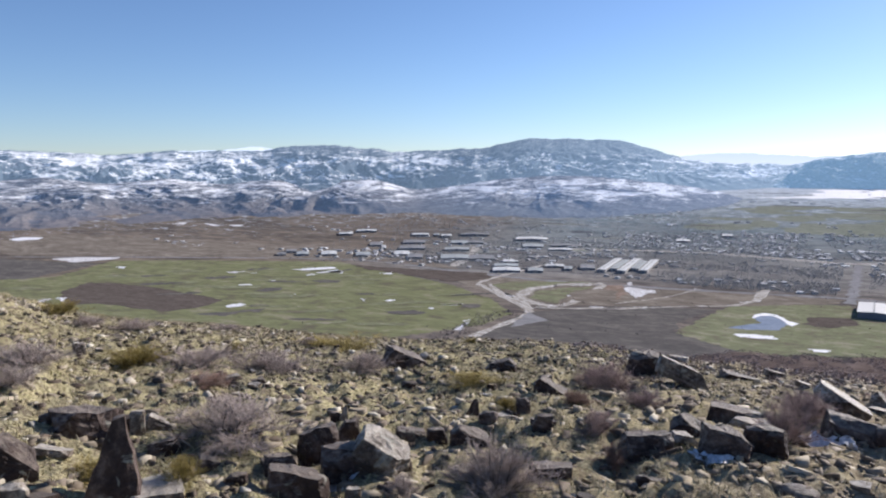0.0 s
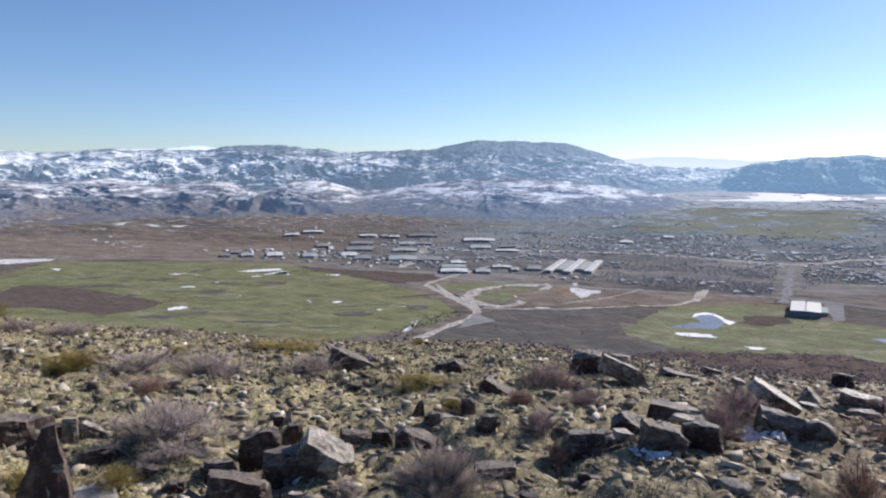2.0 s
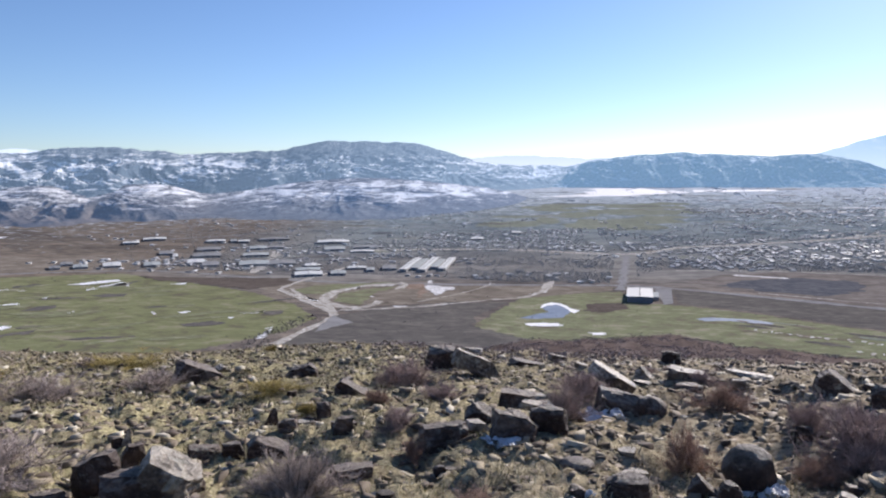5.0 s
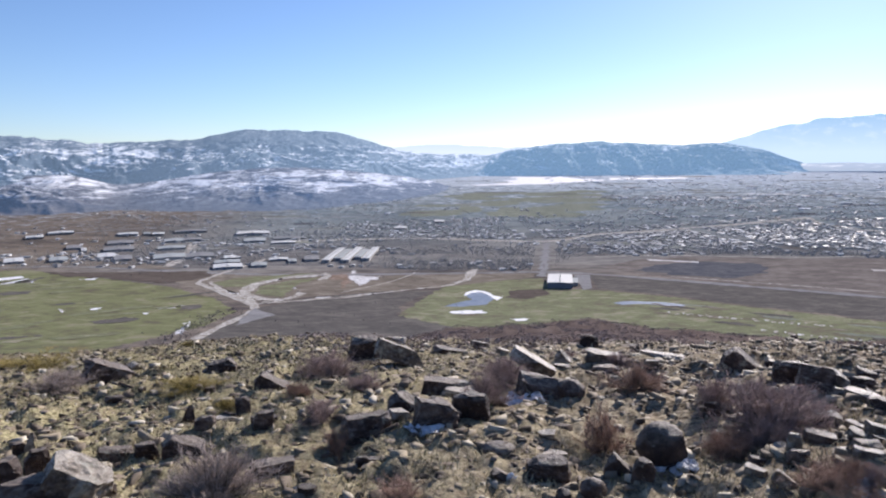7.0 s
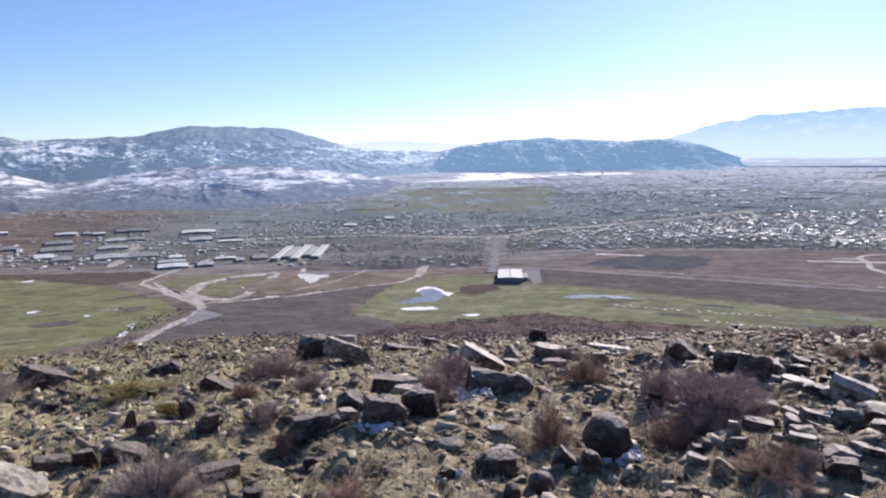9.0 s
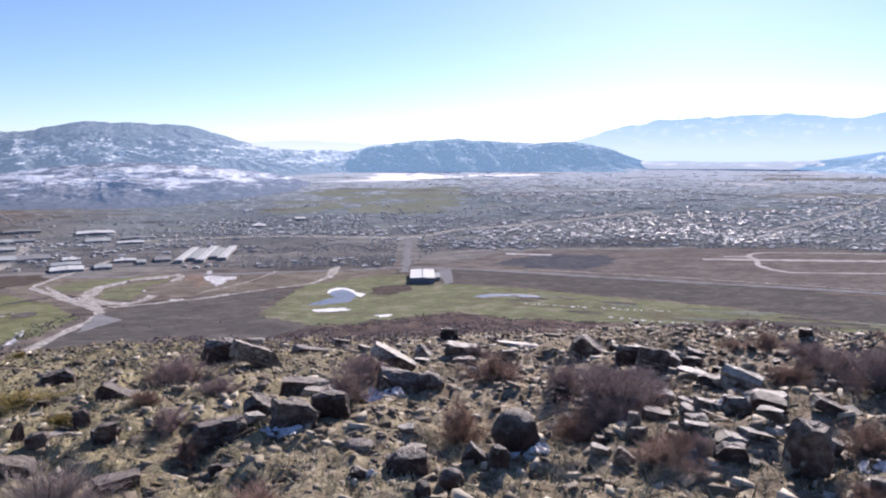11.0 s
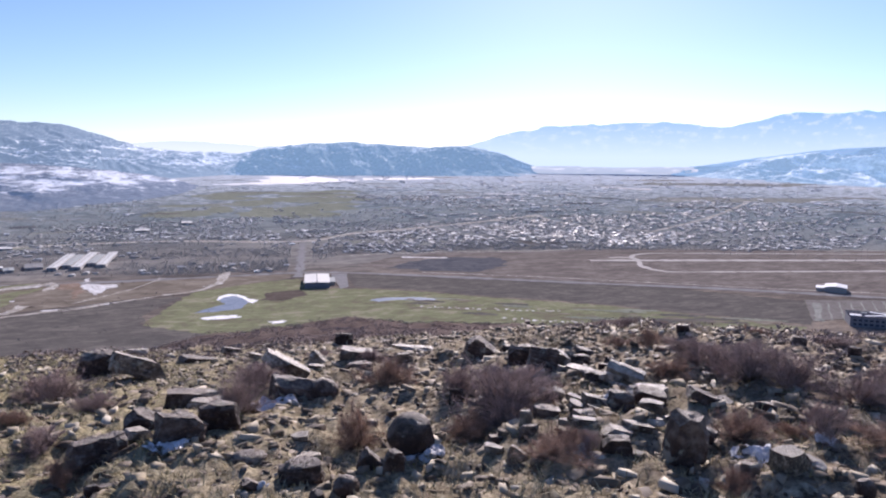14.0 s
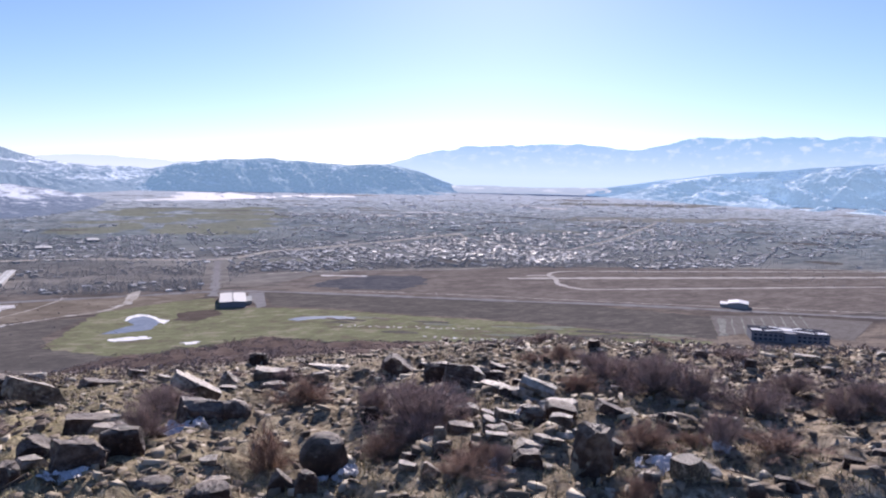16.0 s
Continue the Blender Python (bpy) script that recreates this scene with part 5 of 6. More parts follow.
def rock_mesh(w, d, h, style, seed, detail=True):
    """A broken stone: a block chipped by planes, its edges worn, its faces pitted. It sinks below z = 0."""
    rng = random.Random(seed * 7 + 1)
    bm = bmesh.new()
    if style == "round":
        bmesh.ops.create_icosphere(bm, subdivisions=3, radius=0.52)
        bmesh.ops.translate(bm, vec=(0, 0, 0.42), verts=bm.verts)
    else:
        bmesh.ops.create_cube(bm, size=1.0)
        bmesh.ops.translate(bm, vec=(0, 0, 0.5), verts=bm.verts)
    centre = Vector((0, 0, 0.42))
    cuts = []
    if style == "wedge":
        cuts.append((Vector((-0.22, 0, 1.0)), Vector((0.62, rng.uniform(-0.2, 0.1), 0.78))))
        cuts.append((Vector((-0.3, 0, 1.0)), Vector((-0.85, rng.uniform(-0.3, 0.1), 0.4))))
    if style == "spire":
        for a in (rng.uniform(-15, 15), 80, 180, 275):
            a = radians(a + rng.uniform(-15, 15))
            cuts.append((Vector((0.2, 0, 1.2)), Vector((math.cos(a), math.sin(a), 0.66 if math.cos(a) < -0.5 else 0.42 if math.cos(a) < 0.5 else 0.16)).normalized()))
    n = {"block": 15, "slab": 9, "round": 6, "spire": 6}.get(style, 9) if detail else 5
    for _ in range(n):
        if style == "slab":
            u = Vector((rng.gauss(0, 1), rng.gauss(0, 1), rng.uniform(-0.15, 0.35))).normalized()
            reach = rng.uniform(0.52, 0.88)
        else:
            u = Vector((rng.gauss(0, 1), rng.gauss(0, 1), rng.uniform(-0.1, 1.0))).normalized()
            reach = rng.uniform(0.66, 0.90) if style != "round" else rng.uniform(0.84, 1.0)
        far = 0.5 * (abs(u.x) + abs(u.y)) + 0.56 * abs(u.z) if style != "round" else 0.5
        cuts.append((centre + u * far * reach, u))
    chipped(bm, cuts)
    for v in bm.verts:
        v.co = Vector((v.co.x * w, v.co.y * d, v.co.z * h * 1.15 - h * 0.15))
    if detail:
        bmesh.ops.dissolve_limit(bm, angle_limit=0.10, verts=bm.verts[:], edges=bm.edges[:])
        if style != "round":
            bmesh.ops.bevel(bm, geom=bm.edges[:], offset=min(w, d, h) * 0.035, segments=1, affect="EDGES", clamp_overlap=True)
        bmesh.ops.triangulate(bm, faces=bm.faces[:])
        for _ in range(3):
            long = [e for e in bm.edges if e.calc_length() > max(w, d, h) * 0.09]
            bmesh.ops.subdivide_edges(bm, edges=long, cuts=1, use_grid_fill=True)
            bmesh.ops.triangulate(bm, faces=bm.faces[:])
        s = min(w, d, max(h, 0.3 * w))
        off = Vector((seed * 3.1, seed * 1.7, seed * 0.9))
        mid = Vector((0, 0, h * 0.4))
        for v in bm.verts:
            q = v.co / max(0.10, s)
            out = (v.co - mid).normalized()
            v.co += out * (noise.fractal(q * 1.3 + off, 0.7, 2.0, 4) * (0.035 if style == "round" else 0.10) * s)
            if style != "round":
                layer = v.co.z / max(0.03, 0.24 * s) + v.co.x / max(0.1, s) * 0.4 + noise.noise(q * 0.8 + off) * 0.6
                push = (layer - math.floor(layer) - 0.5) * 0.035 * s
                v.co.x += push * (1 if v.co.x > 0 else -1)
                v.co.y += push * (1 if v.co.y > 0 else -1)
            grain = noise.noise_vector(q * 5.0 + off)
            v.co += grain * 0.018 * s
    for f in bm.faces:
        f.smooth = style == "round"
    me = bpy.data.meshes.new("rock")
    bm.to_mesh(me)
    bm.free()
    return me


ROCK_WORDS = {"block": "blocky broken", "slab": "thin flat", "wedge": "wedge-shaped", "spire": "pointed upright", "round": "rounded"}


def rock(x, y, w, d, h, turn, style, seed, light=0, lean=0):
    """One stone; lean tips it over to its right side, in degrees."""
    me = rock_mesh(w, d, max(0.035, h), style, seed)
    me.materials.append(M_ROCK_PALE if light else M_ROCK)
    ob = new("rock", me)
    rng = random.Random(seed)
    rest = max(0.0, math.sin(radians(abs(lean))) * w * 0.32)
    ob.matrix_world = pose(x, y, at_ground(x, y) - 0.015 + rest, 0, 0, turn) @ pose(0, 0, 0, rng.uniform(-4, 4) + (rng.uniform(-9, 5) if style == "slab" else 0), lean + rng.uniform(-4, 4), rng.uniform(-30, 30) if style == "slab" else rng.uniform(-9, 9))
    words = ROCK_WORDS[style] + (" pale weathered rock" if light else " dark basalt rock") + " lying on the hilltop"
    return tagged(ob, words, "rock", "rocks of the hilltop")


def tubes(starts, ends, r0, r1):
    """Thin three-sided twigs from starts to ends."""
    a = np.asarray(ends) - starts
    a = a / np.maximum(1e-6, np.linalg.norm(a, axis=1, keepdims=True))
    ref = np.where(np.abs(a[:, 2:3]) > 0.9, np.array([[1.0, 0, 0]]), np.array([[0, 0, 1.0]]))
    u = np.cross(a, ref)
    u /= np.linalg.norm(u, axis=1, keepdims=True)
    v = np.cross(a, u)
    ang = np.array([0, 2.0944, 4.1888])
    ring = np.cos(ang)[None, :, None] * u[:, None] + np.sin(ang)[None, :, None] * v[:, None]
    p = np.concatenate([starts[:, None] + ring * np.reshape(r0, (-1, 1, 1)), ends[:, None] + ring * np.reshape(r1, (-1, 1, 1))], 1)
    f = np.array([(0, 1, 4, 3), (1, 2, 5, 4), (2, 0, 3, 5)])
    faces = (np.arange(len(p))[:, None, None] * 6 + f[None]).reshape(-1, 4)
    return p.reshape(-1, 3), faces


def plain_mesh(name, verts, faces, material):
    me = bpy.data.meshes.new(name)
    faces = np.asarray(faces, np.int32)
    me.vertices.add(len(verts))
    me.vertices.foreach_set("co", np.asarray(verts, np.float32).reshape(-1))
    me.loops.add(faces.size)
    me.loops.foreach_set("vertex_index", faces.reshape(-1))
    me.polygons.add(len(faces))
    me.polygons.foreach_set("loop_start", (np.arange(len(faces)) * faces.shape[1]).astype(np.int32))
    me.update(calc_edges=True)
    me.materials.append(material)
    return me


def shrub_meshes(seed, stems_n, material, twig_material, spread):
    """A dry desert shrub about one metre wide and half a metre high: woody stems, then forking twigs."""
    g = np.random.default_rng(seed)
    az = g.uniform(0, 2 * np.pi, stems_n)
    tilt = np.abs(g.normal(0, spread, stems_n)).clip(0, 1.35)
    d = np.stack([np.cos(az) * np.sin(tilt), np.sin(az) * np.sin(tilt), np.cos(tilt) * 0.9 + 0.1], -1)
    ln = g.uniform(0.6, 1.0, stems_n) * 0.5
    s0 = np.stack([np.cos(az), np.sin(az), 0 * az], -1) * g.uniform(0, 0.10, (stems_n, 1))
    s0[:, 2] = -0.03
    mid = s0 + d * ln[:, None] * 0.55 + g.normal(0, 0.02, (stems_n, 3))
    top = mid + (d + g.normal(0, 0.22, d.shape)) * ln[:, None] * 0.5
    v1, f1 = tubes(s0, mid, np.full(stems_n, 0.011), np.full(stems_n, 0.007))
    v2, f2 = tubes(mid, top, np.full(stems_n, 0.007), np.full(stems_n, 0.003))
    stems = (np.concatenate([v1, v2]), np.concatenate([f1, f2 + len(v1)]))
    per = 14
    t = g.uniform(0.15, 1.0, (stems_n, per, 1))
    b0 = np.where(t < 0.5, s0[:, None] + (mid - s0)[:, None] * t * 2, mid[:, None] + (top - mid)[:, None] * (t - 0.5) * 2).reshape(-1, 3)
    dd = np.repeat(d, per, 0) + g.normal(0, 0.55, (stems_n * per, 3)) + np.array([0, 0, 0.25])
    dd /= np.linalg.norm(dd, axis=1, keepdims=True)
    b1 = b0 + dd * g.uniform(0.08, 0.22, (len(b0), 1))
    v3, f3 = tubes(b0, b1, np.full(len(b0), 0.003), np.full(len(b0), 0.0017))
    per2 = 8
    t = g.uniform(0.3, 1.0, (len(b0), per2, 1))
    c0 = (b0[:, None] + (b1 - b0)[:, None] * t).reshape(-1, 3)
    ee = np.repeat(dd, per2, 0) + g.normal(0, 0.6, (len(c0), 3)) + np.array([0, 0, 0.2])
    ee /= np.linalg.norm(ee, axis=1, keepdims=True)
    c1 = c0 + ee * g.uniform(0.04, 0.13, (len(c0), 1))
    v4, f4 = tubes(c0, c1, np.full(len(c0), 0.0019), np.full(len(c0), 0.001))
    twigs = (np.concatenate([v3, v4]), np.concatenate([f3, f4 + len(v3)]))
    return plain_mesh("woody_base", *stems, material), plain_mesh("twig_crown", *twigs, twig_material)


def twig_material(name, a, b):
    return island_tint(name, [(0.0, a), (1.0, b)], 0.85, 0.2)


SHRUB_LOOKS = {
    "grey": ("grey-purple leafless desert shrub", twig_material("grey_twigs", (0.25, 0.205, 0.185), (0.49, 0.41, 0.37))),
    "dark": ("dark brownish-purple leafless desert shrub", twig_material("dark_twigs", (0.22, 0.16, 0.15), (0.45, 0.345, 0.32))),
    "red": ("reddish-brown dry desert shrub", twig_material("red_twigs", (0.22, 0.135, 0.10), (0.44, 0.30, 0.235))),
    "yellow": ("yellow-green low desert shrub", twig_material("yellow_twigs", (0.17, 0.135, 0.035), (0.40, 0.31, 0.11))),
}
M_STEM = simple("shrub_bark", (0.09, 0.07, 0.06), (0.19, 0.155, 0.135), 40, 0.9, True)
SHRUB_MESHES = {look_name: [shrub_meshes(k + 10 * j, 36 if look_name != "yellow" else 40, M_STEM, m, 0.95 if look_name != "yellow" else 0.8) for k in range(4)]
                for j, (look_name, (_, m)) in enumerate(SHRUB_LOOKS.items())}


def shrub(x, y, w, h, look_name, seed):
    rng = random.Random(seed)
    base = new("shrub")
    base.matrix_world = pose(x, y, at_ground(x, y), 0, 0, rng.uniform(0, 360)) @ Matrix.Diagonal((w * 1.5, w * 1.5, h * 1.55, 1))
    for nm, me in zip(("woody_base", "twig_crown"), SHRUB_MESHES[look_name][seed % 4]):
        new(nm, me).parent = base
    return tagged(base, SHRUB_LOOKS[look_name][0] + " rooted among the stones", "shrub", "shrubs of the hilltop")


M_SNOW_NEAR = simple("near_snow", (0.40, 0.40, 0.41), (0.86, 0.87, 0.89), 12.0, 0.6, distance=0.02)


def snow(x, y, w, d, seed):
    """A thin leftover sheet of snow lying in the shade of a rock, broken by stones."""
    n, m = 44, 16
    g = np.random.default_rng(seed)
    az = math.atan2(-x, y)
    a = np.linspace(0, 2 * np.pi, n, endpoint=False)
    edge = 0.72 + 0.5 * fbm(np.cos(a) * 1.6 + seed, np.sin(a) * 1.6, 3, seed)
    px = np.linspace(0, 1, m)[:, None] * (np.cos(a) * edge * w * 0.38)[None]
    py = np.linspace(0, 1, m)[:, None] * (np.sin(a) * edge * d / 2)[None]
    X, Y = x + px * math.cos(az) - py * math.sin(az), y + px * math.sin(az) + py * math.cos(az)
    up = 0.006 * (1 - np.linspace(0, 1, m) ** 3)[:, None] + 0.05 * fbm(X * 10, Y * 10, 5, seed, 0.65) + 0.014
    ob = grid_mesh("snow_patch", np.stack([X, Y, ground_height(X, Y) + up], -1), M_SNOW_NEAR, close=True)
    return tagged(ob, "small patch of leftover snow between the rocks", "snow patch", "snow patches of the hilltop")


# the stones, shrubs and snow by place
rock(-4.33, 3.21, 0.46, 0.25, 0.233, 53, "block", 1, 0, 2)
rock(-4.52, 3.06, 0.10, 0.05, 0.075, 56, "block", 2, 0, 0)
rock(-4.26, 3.50, 0.16, 0.09, 0.141, 51, "block", 3, 0, 0)
rock(-3.23, 2.53, 0.35, 0.17, 0.469, 52, "spire", 4, 0, 0)
rock(-4.06, 3.41, 0.10, 0.05, 0.191, 50, "block", 5, 1, 0)
rock(-3.67, 2.24, 0.24, 0.13, 0.256, 59, "wedge", 6, 0, 0)
rock(-3.99, 2.68, 0.25, 0.15, 0.035, 56, "slab", 7, 1, 12)
rock(-3.13, 2.69, 0.44, 0.26, 0.059, 49, "slab", 8, 1, 4)
rock(-3.40, 2.06, 0.18, 0.10, 0.097, 59, "block", 9, 1, 0)
rock(-4.05, 3.58, 0.19, 0.11, 0.128, 49, "wedge", 10, 1, 0)
rock(-3.72, 3.50, 0.11, 0.07, 0.031, 47, "slab", 11, 1, 40)
rock(-3.74, 3.34, 0.20, 0.11, 0.106, 48, "block", 12, 0, 0)
rock(-3.43, 3.51, 0.06, 0.03, 0.066, 44, "block", 13, 1, 0)
rock(-3.39, 3.57, 0.05, 0.03, 0.059, 44, "block", 14, 1, 0)
rock(-3.25, 3.26, 0.19, 0.11, 0.088, 45, "wedge", 15, 0, 0)
rock(-2.81, 3.40, 0.19, 0.10, 0.130, 40, "block", 16, 0, 0)
rock(-2.90, 3.10, 0.13, 0.07, 0.083, 43, "block", 17, 0, 0)
rock(-2.55, 3.18, 0.40, 0.22, 0.174, 39, "block", 18, 0, 8)
rock(-7.15, 5.35, 0.15, 0.08, 0.131, 53, "block", 19, 1, 0)
rock(-4.98, 5.43, 0.15, 0.08, 0.087, 42, "block", 20, 1, 0)
rock(-3.04, 4.50, 0.08, 0.04, 0.136, 34, "spire", 21, 1, 0)
rock(-3.11, 4.50, 0.10, 0.05, 0.092, 35, "block", 22, 0, 0)
rock(-2.83, 4.23, 0.14, 0.08, 0.149, 34, "block", 23, 0, 0)
rock(-2.86, 3.98, 0.13, 0.07, 0.183, 36, "block", 24, 1, 0)
rock(-2.75, 3.73, 0.27, 0.15, 0.269, 36, "block", 25, 0, 0)
rock(-2.27, 3.72, 0.36, 0.20, 0.258, 31, "wedge", 26, 1, 6)
rock(-2.45, 3.61, 0.32, 0.18, 0.187, 34, "block", 27, 0, 0)
rock(-4.33, 7.90, 0.57, 0.31, 0.279, 29, "wedge", 28, 0, 4)
rock(-2.99, 8.02, 0.38, 0.21, 0.146, 20, "block", 29, 0, -12)
rock(-1.95, 6.50, 0.32, 0.18, 0.180, 17, "wedge", 30, 0, 6)
rock(-2.13, 7.00, 0.14, 0.08, 0.091, 17, "block", 31, 1, 0)
rock(-1.89, 5.50, 0.12, 0.07, 0.133, 19, "block", 32, 0, 0)
rock(-1.58, 5.05, 0.17, 0.09, 0.139, 17, "block", 33, 0, 0)
rock(-2.29, 5.36, 0.14, 0.07, 0.155, 23, "spire", 34, 0, 0)
rock(-2.07, 5.14, 0.16, 0.09, 0.100, 22, "block", 35, 0, 0)
rock(-1.98, 5.32, 0.25, 0.15, 0.035, 20, "slab", 36, 1, 0)
rock(-1.97, 4.49, 0.27, 0.15, 0.109, 24, "wedge", 37, 0, 8)
rock(-2.51, 4.61, 0.23, 0.12, 0.081, 29, "block", 38, 0, 10)
rock(-2.29, 4.63, 0.16, 0.09, 0.097, 26, "block", 39, 0, 0)
rock(-2.15, 3.82, 0.10, 0.05, 0.078, 29, "block", 40, 0, 0)
rock(-1.30, 4.22, 0.35, 0.21, 0.060, 17, "slab", 41, 0, 4)
rock(-3.55, 6.59, 0.15, 0.08, 0.080, 28, "block", 42, 0, 0)
rock(-2.48, 6.16, 0.12, 0.07, 0.034, 22, "slab", 43, 1, 0)
rock(-2.18, 3.25, 0.10, 0.06, 0.090, 34, "block", 44, 1, 0)
rock(-1.32, 8.67, 0.51, 0.28, 0.259, 9, "block", 45, 0, 10)
rock(-0.87, 7.71, 0.60, 0.36, 0.156, 6, "slab", 46, 1, 24)
rock(-1.22, 11.16, 0.30, 0.18, 0.079, 6, "slab", 47, 1, 4)
rock(-0.32, 9.20, 0.50, 0.30, 0.055, 2, "slab", 48, 0, 6)
rock(0.10, 10.14, 0.28, 0.17, 0.078, -1, "slab", 49, 1, 18)
rock(0.40, 8.90, 0.20, 0.12, 0.055, -3, "slab", 50, 1, 12)
rock(0.59, 5.84, 0.50, 0.27, 0.164, -6, "block", 51, 0, 6)
rock(0.57, 6.83, 0.46, 0.28, 0.102, -5, "slab", 52, 1, 27)
rock(0.80, 5.71, 0.24, 0.20, 0.180, -8, "round", 53, 0, 0)
rock(-0.24, 6.08, 0.43, 0.26, 0.117, 2, "slab", 54, 0, 6)
rock(-0.10, 5.96, 0.40, 0.24, 0.066, 1, "slab", 55, 1, 9)
rock(-0.52, 5.23, 0.29, 0.16, 0.122, 6, "wedge", 56, 0, 8)
rock(-0.28, 4.78, 0.33, 0.18, 0.191, 3, "block", 57, 0, 6)
rock(-0.02, 4.97, 0.27, 0.15, 0.150, 0, "block", 58, 0, 8)
rock(-0.77, 4.79, 0.35, 0.19, 0.150, 9, "block", 59, 0, -6)
rock(-0.56, 4.96, 0.21, 0.13, 0.049, 6, "slab", 60, 1, 10)
rock(0.15, 4.20, 0.21, 0.18, 0.072, -2, "round", 61, 0, 0)
rock(-0.67, 4.00, 0.08, 0.04, 0.077, 10, "block", 62, 0, 0)
rock(-0.61, 4.09, 0.12, 0.07, 0.033, 8, "slab", 63, 0, 0)
rock(1.00, 7.64, 0.21, 0.12, 0.156, -7, "wedge", 64, 1, 10)
rock(0.96, 7.42, 0.26, 0.15, 0.035, -7, "slab", 65, 1, 4)
rock(1.69, 9.99, 0.28, 0.15, 0.186, -10, "block", 66, 0, 0)
rock(1.44, 7.56, 0.41, 0.24, 0.114, -11, "slab", 67, 1, 3)
rock(1.56, 7.43, 0.21, 0.12, 0.049, -12, "slab", 68, 1, 0)
rock(2.04, 7.50, 0.45, 0.27, 0.039, -15, "slab", 69, 1, 8)
rock(1.75, 6.81, 0.14, 0.08, 0.084, -14, "block", 70, 1, 0)
rock(1.36, 7.09, 0.29, 0.16, 0.084, -11, "block", 71, 0, 0)
rock(2.38, 6.20, 0.33, 0.18, 0.173, -21, "wedge", 72, 0, 14)
rock(1.08, 3.93, 0.29, 0.25, 0.232, -15, "round", 73, 0, 0)
rock(0.91, 3.65, 0.12, 0.07, 0.122, -14, "block", 74, 0, 0)
rock(0.81, 3.79, 0.16, 0.09, 0.100, -12, "wedge", 75, 0, 10)
rock(0.42, 3.81, 0.25, 0.14, 0.115, -6, "block", 76, 0, -14)
rock(0.48, 4.31, 0.20, 0.12, 0.035, -6, "slab", 77, 1, 6)
rock(0.14, 3.76, 0.13, 0.08, 0.035, -2, "slab", 78, 0, 30)
rock(0.45, 3.40, 0.09, 0.08, 0.100, -8, "round", 79, 0, 0)
rock(0.63, 3.58, 0.14, 0.12, 0.109, -10, "round", 80, 0, 0)
rock(1.65, 4.77, 0.11, 0.06, 0.100, -19, "block", 81, 0, 0)
rock(1.82, 4.58, 0.09, 0.05, 0.025, -22, "slab", 82, 1, 0)
rock(0.49, 4.47, 0.15, 0.09, 0.042, -6, "slab", 83, 1, 0)
rock(-1.88, 5.52, 0.08, 0.04, 0.121, 19, "block", 84, 0, 0)
rock(-1.60, 5.12, 0.19, 0.11, 0.103, 17, "block", 85, 0, 0)
rock(2.65, 6.18, 0.18, 0.11, 0.051, -23, "slab", 86, 0, 6)
rock(2.44, 5.63, 0.12, 0.07, 0.034, -23, "slab", 87, 1, 14)
rock(2.53, 5.57, 0.25, 0.14, 0.151, -24, "block", 88, 0, 4)
rock(2.50, 5.12, 0.23, 0.13, 0.162, -26, "block", 89, 0, 8)
rock(2.68, 5.11, 0.13, 0.07, 0.073, -28, "block", 90, 1, 10)
rock(2.84, 5.14, 0.21, 0.12, 0.114, -29, "block", 91, 0, 6)
rock(2.75, 4.45, 0.22, 0.13, 0.060, -32, "slab", 92, 1, 20)
rock(2.84, 4.42, 0.27, 0.16, 0.067, -33, "slab", 93, 1, 15)
rock(2.42, 3.79, 0.17, 0.10, 0.125, -33, "block", 94, 0, 0)
rock(2.54, 4.01, 0.18, 0.11, 0.049, -32, "slab", 95, 1, 5)
rock(2.66, 3.84, 0.26, 0.14, 0.093, -35, "block", 96, 0, 6)
rock(2.71, 3.93, 0.26, 0.15, 0.053, -35, "slab", 97, 1, 5)
rock(2.54, 3.66, 0.16, 0.09, 0.071, -35, "block", 98, 1, 0)
rock(2.36, 3.39, 0.17, 0.10, 0.035, -35, "slab", 99, 1, 2)
rock(2.26, 3.33, 0.21, 0.12, 0.039, -34, "slab", 100, 1, 6)
rock(1.99, 3.13, 0.16, 0.09, 0.090, -32, "block", 101, 0, 0)
rock(2.10, 3.32, 0.18, 0.11, 0.051, -32, "slab", 102, 1, 14)
rock(2.22, 4.38, 0.20, 0.11, 0.087, -27, "block", 103, 1, 0)
rock(2.25, 4.09, 0.11, 0.06, 0.030, -29, "slab", 104, 1, 12)
rock(2.20, 3.74, 0.13, 0.08, 0.035, -30, "slab", 105, 1, 18)
rock(1.97, 3.68, 0.12, 0.07, 0.033, -28, "slab", 106, 1, 0)
rock(1.97, 3.44, 0.14, 0.09, 0.035, -30, "slab", 107, 1, 2)
rock(1.73, 3.73, 0.08, 0.04, 0.084, -25, "block", 108, 1, 0)
rock(1.71, 3.62, 0.12, 0.07, 0.064, -25, "block", 109, 0, 0)
rock(2.29, 2.98, 0.21, 0.12, 0.285, -38, "block", 110, 0, 8)
rock(2.61, 3.52, 0.10, 0.06, 0.028, -37, "slab", 111, 1, -16)
rock(1.53, 3.70, 0.09, 0.05, 0.064, -23, "block", 112, 0, 0)
rock(1.47, 3.58, 0.12, 0.07, 0.034, -22, "slab", 113, 1, 0)
rock(1.53, 3.37, 0.11, 0.06, 0.100, -24, "wedge", 114, 1, 0)
rock(2.71, 2.62, 0.20, 0.12, 0.036, -46, "slab", 115, 1, 14)
rock(2.47, 2.69, 0.10, 0.05, 0.084, -43, "block", 116, 0, 0)
rock(2.82, 2.36, 0.09, 0.08, 0.102, -50, "round", 117, 0, 0)
rock(3.12, 2.44, 0.12, 0.06, 0.071, -52, "block", 118, 0, 0)
